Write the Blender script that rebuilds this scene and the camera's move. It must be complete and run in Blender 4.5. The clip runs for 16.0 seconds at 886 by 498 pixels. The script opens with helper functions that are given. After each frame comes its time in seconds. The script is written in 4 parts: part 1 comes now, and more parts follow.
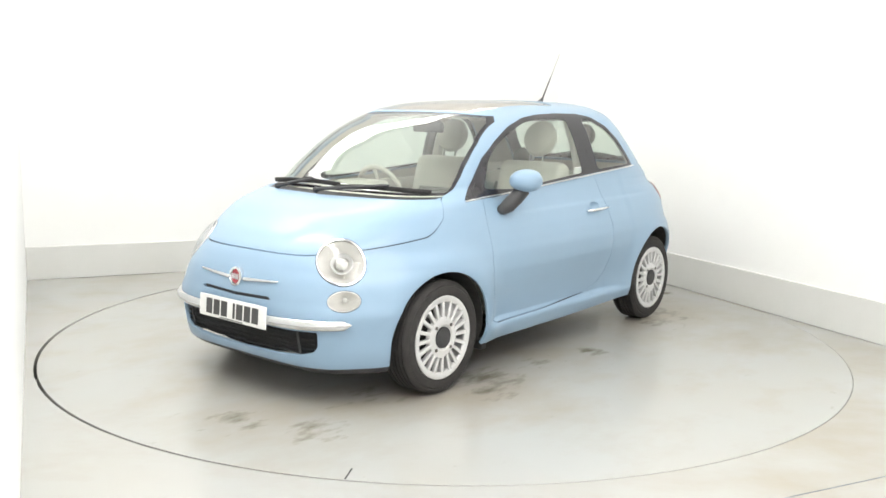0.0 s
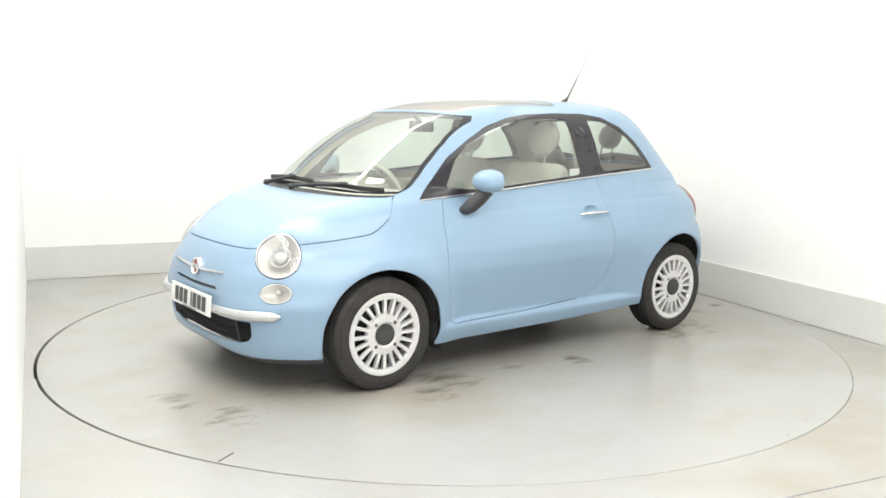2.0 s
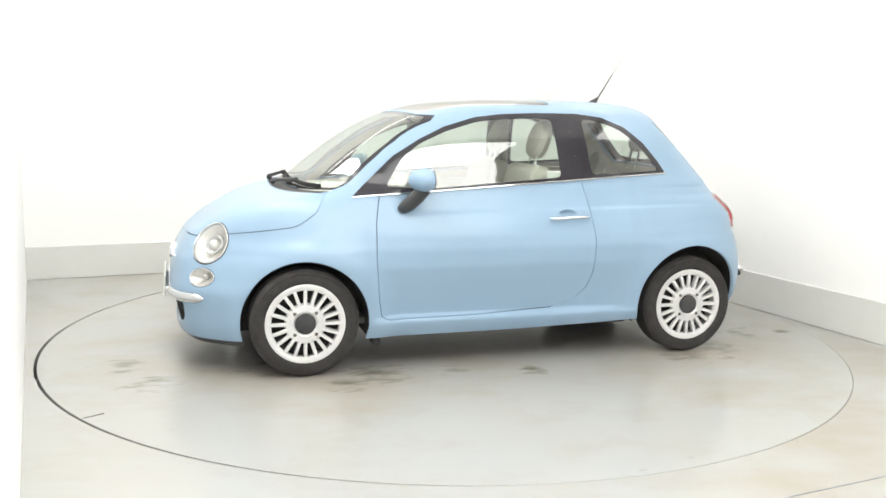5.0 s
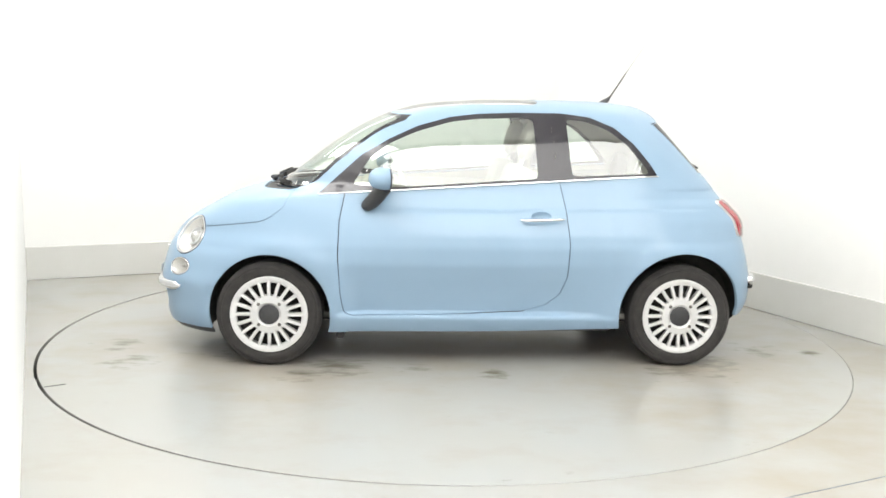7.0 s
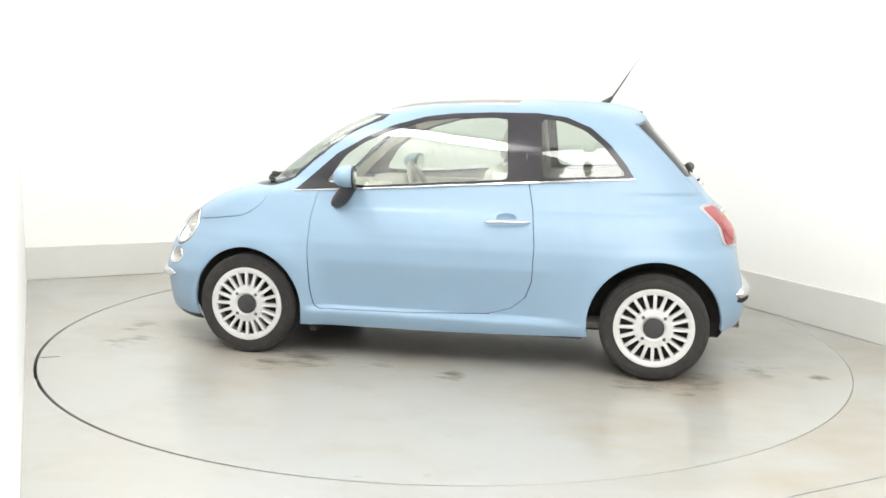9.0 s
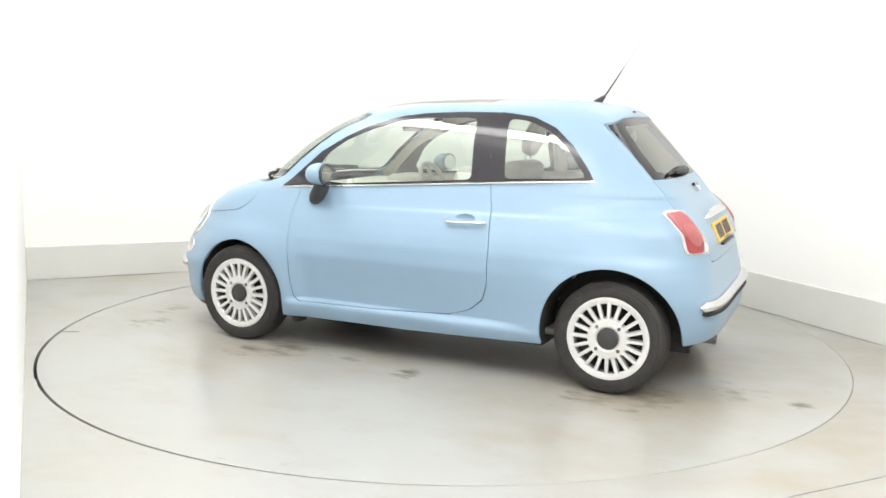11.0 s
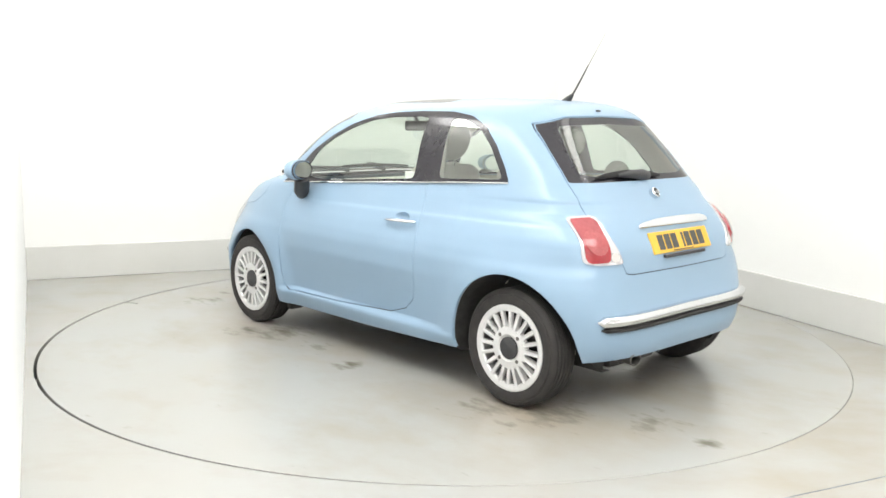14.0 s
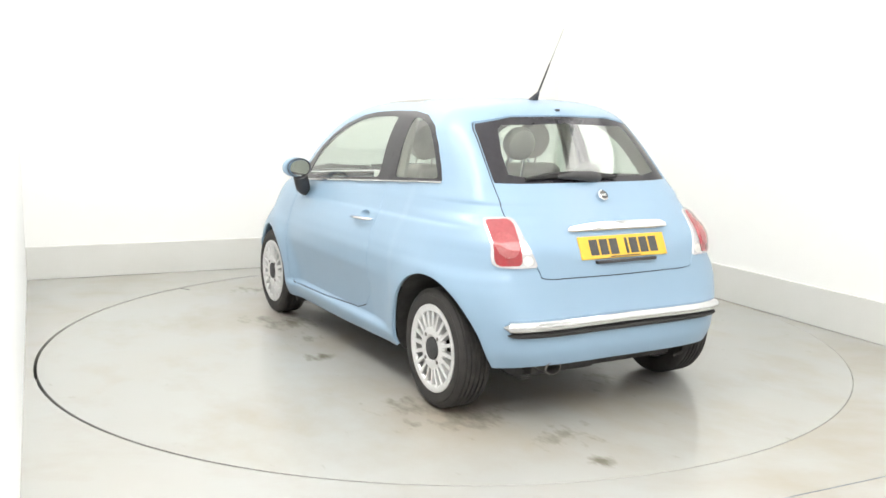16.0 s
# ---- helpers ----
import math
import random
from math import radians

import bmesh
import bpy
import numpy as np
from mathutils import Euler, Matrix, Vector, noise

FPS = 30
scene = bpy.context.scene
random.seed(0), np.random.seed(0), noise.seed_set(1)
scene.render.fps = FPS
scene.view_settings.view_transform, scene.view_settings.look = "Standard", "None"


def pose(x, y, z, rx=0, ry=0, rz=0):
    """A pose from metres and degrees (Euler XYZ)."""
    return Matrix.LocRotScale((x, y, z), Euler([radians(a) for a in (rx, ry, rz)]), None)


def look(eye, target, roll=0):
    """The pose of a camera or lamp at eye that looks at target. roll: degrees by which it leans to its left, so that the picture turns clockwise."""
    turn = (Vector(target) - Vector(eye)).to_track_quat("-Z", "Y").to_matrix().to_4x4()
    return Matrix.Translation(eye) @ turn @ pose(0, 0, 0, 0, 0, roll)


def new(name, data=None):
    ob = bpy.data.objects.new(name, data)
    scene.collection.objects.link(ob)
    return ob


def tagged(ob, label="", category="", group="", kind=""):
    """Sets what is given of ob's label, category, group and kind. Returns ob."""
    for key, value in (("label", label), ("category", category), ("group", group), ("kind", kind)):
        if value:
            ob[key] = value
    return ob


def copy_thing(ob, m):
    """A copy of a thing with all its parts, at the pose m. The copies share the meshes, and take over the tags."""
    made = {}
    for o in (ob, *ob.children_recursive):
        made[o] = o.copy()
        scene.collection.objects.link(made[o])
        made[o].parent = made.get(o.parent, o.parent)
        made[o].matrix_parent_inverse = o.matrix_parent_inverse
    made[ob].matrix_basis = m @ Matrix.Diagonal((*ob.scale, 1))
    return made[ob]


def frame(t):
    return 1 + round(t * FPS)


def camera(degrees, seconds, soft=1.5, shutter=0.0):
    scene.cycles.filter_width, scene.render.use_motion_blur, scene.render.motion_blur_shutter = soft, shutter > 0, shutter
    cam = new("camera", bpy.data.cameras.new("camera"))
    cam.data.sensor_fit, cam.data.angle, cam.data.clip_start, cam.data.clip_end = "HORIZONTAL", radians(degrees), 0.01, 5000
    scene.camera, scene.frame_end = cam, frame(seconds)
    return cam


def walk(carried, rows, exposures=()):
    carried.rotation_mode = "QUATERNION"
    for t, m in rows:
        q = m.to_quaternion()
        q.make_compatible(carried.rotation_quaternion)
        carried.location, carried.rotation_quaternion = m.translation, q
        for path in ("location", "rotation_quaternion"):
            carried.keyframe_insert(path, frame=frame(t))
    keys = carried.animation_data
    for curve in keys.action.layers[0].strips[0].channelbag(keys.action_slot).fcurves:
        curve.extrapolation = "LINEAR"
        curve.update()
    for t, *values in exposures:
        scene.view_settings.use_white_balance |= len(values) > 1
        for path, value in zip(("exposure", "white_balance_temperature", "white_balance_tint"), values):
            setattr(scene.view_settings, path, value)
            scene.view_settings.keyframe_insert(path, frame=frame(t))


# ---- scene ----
cam = camera(52.75, 16.0, soft=1.6)
EYE, AIM = (0, -5.669, 1.4156), (-0.0193, -0.7271, 0.6525)
walk(cam, [(0, look(EYE, AIM, 1.04)), (16, look(EYE, AIM, 1.04))])

# heading of the turntable in degrees, by seconds
TURN = [(0.0, -129.16), (0.5, -131.69), (1.0, -135.08), (1.5, -138.60), (2.0, -142.18), (2.5, -145.72), (3.0, -149.23), (3.5, -152.66),
        (4.0, -156.14), (6.5, -173.44), (7.0, -176.92), (7.5, -180.40), (8.0, -183.92), (8.5, -187.38), (9.0, -190.86), (11.5, -208.75),
        (12.0, -212.28), (12.5, -215.78), (13.0, -219.28), (13.5, -222.74), (14.0, -226.26), (14.5, -229.73), (15.0, -233.26), (15.5, -236.78), (16.0, -240.34)]
CAR_OFF = (-0.1343, 0.0346)
TABLE_R = 2.43

# ---- light ----
world = bpy.data.worlds.new("world")
scene.world = world
world.use_nodes = True
world.node_tree.nodes["Background"].inputs[0].default_value = (0.9, 0.95, 1, 1)
world.node_tree.nodes["Background"].inputs[1].default_value = 0.3
scene.view_settings.exposure = 0.45


# ---- materials ----
def mat(name, color, rough=0.5, metal=0.0, coat=0.0, spec=0.5, noise_amt=0.0, noise_scale=8.0, bump=0.0, bump_scale=200.0, emit=0.0, color2=None, rough_var=0.0, detail=6):
    m = bpy.data.materials.new(name)
    m.use_nodes = True
    nt = m.node_tree
    b = nt.nodes["Principled BSDF"]
    b.inputs["Base Color"].default_value = (*color, 1)
    b.inputs["Roughness"].default_value = rough
    b.inputs["Metallic"].default_value = metal
    b.inputs["Coat Weight"].default_value = coat
    b.inputs["Coat Roughness"].default_value = 0.11
    b.inputs["Specular IOR Level"].default_value = spec
    if emit:
        b.inputs["Emission Color"].default_value = (*color, 1)
        b.inputs["Emission Strength"].default_value = emit
    if noise_amt or color2 or rough_var or bump:
        tc = nt.nodes.new("ShaderNodeTexCoord")
    if noise_amt or color2 or rough_var:
        n = nt.nodes.new("ShaderNodeTexNoise")
        n.inputs["Scale"].default_value = noise_scale
        n.inputs["Detail"].default_value = detail
        n.inputs["Roughness"].default_value = 0.65
        nt.links.new(tc.outputs["Object"], n.inputs["Vector"])
        if noise_amt or color2:
            mx = nt.nodes.new("ShaderNodeMix")
            mx.data_type = "RGBA"
            c2 = color2 or tuple(c * (1 - noise_amt) for c in color)
            mx.inputs[6].default_value = (*color, 1)
            mx.inputs[7].default_value = (*c2, 1)
            rp = nt.nodes.new("ShaderNodeMapRange")
            rp.inputs["From Min"].default_value, rp.inputs["From Max"].default_value = 0.38, 0.68
            nt.links.new(n.outputs["Fac"], rp.inputs["Value"])
            nt.links.new(rp.outputs["Result"], mx.inputs[0])
            nt.links.new(mx.outputs[2], b.inputs["Base Color"])
        if rough_var:
            rr = nt.nodes.new("ShaderNodeMapRange")
            rr.inputs["To Min"].default_value, rr.inputs["To Max"].default_value = rough - rough_var, rough + rough_var
            nt.links.new(n.outputs["Fac"], rr.inputs["Value"])
            nt.links.new(rr.outputs["Result"], b.inputs["Roughness"])
    if bump:
        n2 = nt.nodes.new("ShaderNodeTexNoise")
        n2.inputs["Scale"].default_value = bump_scale
        n2.inputs["Detail"].default_value = 3
        nt.links.new(tc.outputs["Object"], n2.inputs["Vector"])
        bp = nt.nodes.new("ShaderNodeBump")
        bp.inputs["Strength"].default_value = bump
        bp.inputs["Distance"].default_value = 0.002
        nt.links.new(n2.outputs["Fac"], bp.inputs["Height"])
        nt.links.new(bp.outputs["Normal"], b.inputs["Normal"])
    return m


def glossy_coat(m, rough):
    m.node_tree.nodes["Principled BSDF"].inputs["Coat Roughness"].default_value = rough
    return m


def glass_mat(name, tint, base=0.08, rough=0.0):
    """Thin tinted pane: clear, with a sheen that grows towards grazing angles alike on both faces."""
    m = bpy.data.materials.new(name)
    m.use_nodes = True
    nt = m.node_tree
    nt.nodes.remove(nt.nodes["Principled BSDF"])
    tr = nt.nodes.new("ShaderNodeBsdfTransparent")
    tr.inputs[0].default_value = (*tint, 1)
    gl = nt.nodes.new("ShaderNodeBsdfGlossy")
    gl.inputs["Roughness"].default_value = rough
    lw = nt.nodes.new("ShaderNodeLayerWeight")
    lw.inputs["Blend"].default_value = 0.5
    pw = nt.nodes.new("ShaderNodeMath")
    pw.operation = "POWER"
    pw.inputs[1].default_value = 4.5
    ad = nt.nodes.new("ShaderNodeMath")
    ad.operation = "MULTIPLY_ADD"
    ad.inputs[1].default_value, ad.inputs[2].default_value = 1 - base, base
    ad.use_clamp = True
    mx = nt.nodes.new("ShaderNodeMixShader")
    nt.links.new(lw.outputs["Facing"], pw.inputs[0])
    nt.links.new(pw.outputs[0], ad.inputs[0])
    nt.links.new(ad.outputs[0], mx.inputs[0])
    nt.links.new(tr.outputs[0], mx.inputs[1])
    nt.links.new(gl.outputs[0], mx.inputs[2])
    nt.links.new(mx.outputs[0], nt.nodes["Material Output"].inputs[0])
    return m


M_PAINT = glossy_coat(mat("light_blue_paint", (0.256, 0.371, 0.492), 0.38, 0.0, 0.45, spec=0.25, noise_amt=0.03, noise_scale=2.5), 0.12)
M_BLACK = mat("black_gloss", (0.022, 0.020, 0.026), 0.12, spec=0.5, noise_amt=0.2, noise_scale=30)
M_RUBBER = mat("black_rubber", (0.022, 0.021, 0.021), 0.75, noise_amt=0.35, noise_scale=40, bump=0.3)
M_TYRE = mat("tyre_rubber", (0.024, 0.022, 0.022), 0.8, color2=(0.036, 0.033, 0.031), noise_scale=14, bump=0.3)
M_PLASTIC = mat("black_plastic", (0.045, 0.045, 0.048), 0.55, noise_amt=0.2, noise_scale=60, bump=0.3, bump_scale=500)
M_CHROME = mat("chrome", (0.72, 0.73, 0.74), 0.08, 1.0, rough_var=0.03, noise_scale=30)
M_ALLOY = mat("silver_alloy", (0.70, 0.70, 0.70), 0.34, 0.35, coat=0.3, noise_amt=0.08, noise_scale=40)
M_DARK = mat("dark_underbody", (0.045, 0.043, 0.041), 0.9, noise_amt=0.4, noise_scale=20)
M_GLASS = glass_mat("green_tinted_glass", (0.79, 0.86, 0.805), 0.16)
M_CLEAR = glass_mat("clear_lens", (0.95, 0.96, 0.97), 0.05)
M_CREAM = mat("cream_upholstery", (0.56, 0.535, 0.48), 0.7, noise_amt=0.1, noise_scale=60, bump=0.4, bump_scale=300)
M_GREYCLOTH = mat("grey_cloth", (0.20, 0.195, 0.175), 0.85, noise_amt=0.25, noise_scale=80, bump=0.4, bump_scale=400)
M_TRIM = mat("beige_trim", (0.55, 0.53, 0.47), 0.6, noise_amt=0.1, noise_scale=50, bump=0.3, bump_scale=400)
M_RED = mat("red_lens", (0.36, 0.07, 0.08), 0.12, coat=0.5, noise_amt=0.15, noise_scale=60)
M_WHITE = mat("white_wall_paint", (0.90, 0.90, 0.885), 0.8, color2=(0.885, 0.885, 0.865), noise_scale=1.2, bump=0.1, bump_scale=60)
M_BAND = mat("grey_wall_band", (0.67, 0.67, 0.645), 0.6, color2=(0.645, 0.645, 0.615), noise_scale=2.5, bump=0.1, bump_scale=80)
M_CEIL = mat("white_ceiling", (0.85, 0.85, 0.84), 0.8, noise_amt=0.05, noise_scale=2)
M_GRILLE = mat("black_grille_mesh", (0.012, 0.012, 0.013), 0.7, noise_amt=0.5, noise_scale=150, bump=0.6, bump_scale=300)
M_REFLECTOR = mat("silver_reflector", (0.64, 0.62, 0.58), 0.20, 0.35, rough_var=0.1, noise_scale=60)
M_BULB = mat("bulb_glass", (0.60, 0.59, 0.55), 0.1, 0.1, coat=1.0, noise_amt=0.1, noise_scale=90)
M_CHROMEPLASTIC = mat("pale_clear_lens", (0.58, 0.57, 0.59), 0.15, 0.45, coat=1.0, noise_amt=0.12, noise_scale=90)
M_RED2 = mat("deep_red_lens", (0.34, 0.02, 0.03), 0.12, coat=0.5, noise_amt=0.2, noise_scale=80)
M_CLEARWHITE = mat("clear_white_lens", (0.62, 0.60, 0.58), 0.15, coat=1.0, noise_amt=0.2, noise_scale=90)
M_PINK = mat("pink_lens", (0.40, 0.088, 0.095), 0.12, coat=0.5, noise_amt=0.2, noise_scale=70)
M_BADGE = mat("red_enamel", (0.35, 0.02, 0.03), 0.2, coat=1.0, noise_amt=0.1, noise_scale=90)
M_PLATEW = mat("white_reflective_sheet", (0.80, 0.80, 0.78), 0.4, noise_amt=0.06, noise_scale=40)
M_PLATEY = mat("yellow_reflective_sheet", (0.78, 0.47, 0.05), 0.4, noise_amt=0.08, noise_scale=40)
M_INK = mat("black_ink", (0.07, 0.07, 0.07), 0.5, noise_amt=0.2, noise_scale=50)
M_MIRROR = mat("silvered_glass", (0.80, 0.84, 0.82), 0.03, 1.0, noise_amt=0.05, noise_scale=20)
M_STEEL = mat("dull_steel", (0.20, 0.19, 0.18), 0.4, 0.9, rough_var=0.12, noise_scale=30, noise_amt=0.3)
M_CREAM2 = mat("cream_seat_fabric", (0.50, 0.46, 0.39), 0.75, noise_amt=0.15, noise_scale=50, bump=0.4, bump_scale=300)
M_DASH = mat("ivory_plastic", (0.62, 0.60, 0.54), 0.5, noise_amt=0.08, noise_scale=40, bump=0.3, bump_scale=400)
M_ROOF = glass_mat("tinted_roof_glass", (0.62, 0.59, 0.56), 0.08, 0.06)
M_FILL = mat("fill_lamp_diffuser", (1.0, 0.99, 0.965), 0.5, emit=9.0)
M_LAMP2 = mat("wide_lamp_diffuser", (1.0, 0.99, 0.965), 0.5, emit=4.0)
M_FILL_DIM = mat("dim_fill_diffuser", (1.0, 0.99, 0.965), 0.5, emit=2.4)
M_LAMP3 = mat("softbox_diffuser", (1.0, 0.99, 0.965), 0.5, emit=0.55)



# ---- mesh helpers ----
def obj(name, verts, faces, material, parent=None, label="", smooth=True, normals=None, edges=()):
    me = bpy.data.meshes.new(name)
    me.from_pydata([tuple(map(float, v)) for v in verts], list(edges), [list(map(int, f)) for f in faces])
    me.materials.append(material)
    if smooth and faces:
        me.polygons.foreach_set("use_smooth", [True] * len(me.polygons))
    me.update()
    if normals is not None:
        me.normals_split_custom_set_from_vertices([tuple(map(float, n)) for n in normals])
    ob = new(name, me)
    if parent:
        ob.parent = parent
    if label:
        tagged(ob, label)
    return ob


def part(name, bm, material, parent=None, label="", smooth=False):
    me = bpy.data.meshes.new(name)
    bmesh.ops.recalc_face_normals(bm, faces=bm.faces)
    bm.to_mesh(me)
    bm.free()
    me.materials.append(material)
    if smooth:
        me.polygons.foreach_set("use_smooth", [True] * len(me.polygons))
        me.set_sharp_from_angle(angle=radians(38))
    ob = new(name, me)
    if parent:
        ob.parent = parent
    if label:
        tagged(ob, label)
    return ob


def empty(name, label, category, group="", kind=""):
    return tagged(new(name), label, category, group, kind)


def box(bm, x0, x1, y0, y1, z0, z1, bevel=0.0, m=None, seg=2):
    r = bmesh.ops.create_cube(bm, size=1)
    vs = r["verts"]
    for v in vs:
        v.co = Vector(((x0 + x1) / 2 + v.co.x * (x1 - x0), (y0 + y1) / 2 + v.co.y * (y1 - y0), (z0 + z1) / 2 + v.co.z * (z1 - z0)))
        if m:
            v.co = m @ v.co
    if bevel:
        es = list({e for v in vs for e in v.link_edges})
        bmesh.ops.bevel(bm, geom=es, offset=bevel, segments=seg, profile=0.5, affect="EDGES")
    return bm


def lathe(bm, profile, steps=48, m=None, closed=False):
    """Turn (radius, along) pairs about the y axis."""
    rings = []
    for k in range(steps):
        a = 2 * math.pi * k / steps
        ring = []
        for r, h in profile:
            co = Vector((r * math.cos(a), h, r * math.sin(a)))
            ring.append(bm.verts.new(m @ co if m else co))
        rings.append(ring)
    n = len(profile)
    for k in range(steps):
        a, b = rings[k], rings[(k + 1) % steps]
        for i in range(n if closed else n - 1):
            j = (i + 1) % n
            try:
                bm.faces.new((a[i], a[j], b[j], b[i]))
            except ValueError:
                pass
    return bm


def tube(bm, pts, radius, steps=8, cap=True, flat=1.0):
    """A round bar along points; radius may be a list."""
    pts = [Vector(p) for p in pts]
    rad = radius if isinstance(radius, (list, tuple)) else [radius] * len(pts)
    rings = []
    up = Vector((0, 0, 1))
    for i, p in enumerate(pts):
        d = (pts[min(i + 1, len(pts) - 1)] - pts[max(i - 1, 0)]).normalized()
        s = d.cross(up)
        if s.length < 1e-3:
            s = d.cross(Vector((0, 1, 0)))
        s.normalize()
        u = s.cross(d)
        rings.append([bm.verts.new(p + rad[i] * (math.cos(2 * math.pi * k / steps) * s + flat * math.sin(2 * math.pi * k / steps) * u)) for k in range(steps)])
    for a, b in zip(rings, rings[1:]):
        for k in range(steps):
            bm.faces.new((a[k], a[(k + 1) % steps], b[(k + 1) % steps], b[k]))
    if cap:
        bm.faces.new(rings[0])
        bm.faces.new(rings[-1])
    return bm


# ---- the room ----
U, V = Vector((0.419, -0.908, 0)), Vector((0.908, 0.419, 0))   # towards the camera along the side walls; along the back wall


def room(u, v, z):
    p = U * u + V * v
    return Vector((p.x, p.y, z))


WALL_R, WALL_L, WALL_B, WALL_F, CEIL = 2.47, -2.485, -2.72, 7.2, 3.6


def slab(name, u0, u1, v0, v1, z0, z1, material, label, category, parent=None, bevel=0.0):
    bm = bmesh.new()
    box(bm, u0, u1, v0, v1, z0, z1, bevel)
    for v in bm.verts:
        v.co = room(v.co.x, v.co.y, v.co.z)
    ob = part(name, bm, material, parent)
    return ob if parent else tagged(ob, label, category, kind="structure")


def spots(nt, vec, places):
    """Soft round patches, the strongest at each point."""
    total = None
    for x, y, r, k in places:
        d = nt.nodes.new("ShaderNodeVectorMath")
        d.operation = "DISTANCE"
        d.inputs[1].default_value = (x, y, 0)
        nt.links.new(vec, d.inputs[0])
        mr = nt.nodes.new("ShaderNodeMapRange")
        mr.inputs["From Min"].default_value, mr.inputs["From Max"].default_value = r, 0.0
        mr.inputs["To Min"].default_value, mr.inputs["To Max"].default_value = 0.0, k
        nt.links.new(d.outputs["Value"], mr.inputs["Value"])
        if total is None:
            total = mr.outputs["Result"]
            continue
        mx = nt.nodes.new("ShaderNodeMath")
        mx.operation = "MAXIMUM"
        nt.links.new(total, mx.inputs[0])
        nt.links.new(mr.outputs["Result"], mx.inputs[1])
        total = mx.outputs[0]
    return total


def soiled(nt, src, vec, places, scale, stretch, amount, lo, hi, tint):
    """Lay a broken film of dirt over a colour at the given places."""
    mp = nt.nodes.new("ShaderNodeMapping")
    mp.inputs["Scale"].default_value = (1, stretch, 1)
    nt.links.new(vec, mp.inputs["Vector"])
    ns = nt.nodes.new("ShaderNodeTexNoise")
    ns.inputs["Scale"].default_value, ns.inputs["Detail"].default_value, ns.inputs["Roughness"].default_value = scale, 7, 0.6
    nt.links.new(mp.outputs[0], ns.inputs["Vector"])
    ad = nt.nodes.new("ShaderNodeMath")
    ad.operation = "MULTIPLY_ADD"
    ad.inputs[1].default_value = amount
    nt.links.new(spots(nt, vec, places), ad.inputs[0])
    nt.links.new(ns.outputs["Fac"], ad.inputs[2])
    th = nt.nodes.new("ShaderNodeMapRange")
    th.inputs["From Min"].default_value, th.inputs["From Max"].default_value = lo, hi
    nt.links.new(ad.outputs[0], th.inputs["Value"])
    mx = nt.nodes.new("ShaderNodeMix")
    mx.data_type = "RGBA"
    nt.links.new(th.outputs["Result"], mx.inputs[0])
    nt.links.new(src, mx.inputs[6])
    mx.inputs[7].default_value = (*tint, 1)
    return mx.outputs[2]


def floor_paint(name, dust, smears=()):
    """Pale grey floor paint with tyre dust and dark scuffs."""
    m = mat(name, (0.37, 0.371, 0.36), 0.24, color2=(0.365, 0.353, 0.328), noise_scale=0.9, rough_var=0.06, detail=3, bump=0.05, bump_scale=30)
    nt = m.node_tree
    b = nt.nodes["Principled BSDF"]
    tc = nt.nodes.new("ShaderNodeTexCoord")
    out = soiled(nt, b.inputs["Base Color"].links[0].from_socket, tc.outputs["Object"], dust, 1.6, 1.4, 0.36, 0.50, 1.15, (0.300, 0.250, 0.185))
    if smears:
        out = soiled(nt, out, tc.outputs["Object"], smears, 6.0, 2.2, 0.36, 0.66, 0.94, (0.175, 0.16, 0.13))
    nt.links.new(out, b.inputs["Base Color"])
    return m


M_FLOOR = floor_paint("floor_paint", ((1.75, -1.9, 1.1, 0.9), (2.5, -0.4, 0.8, 0.7), (2.1, 1.0, 0.9, 0.7), (-2.6, 1.2, 0.8, 0.3)))


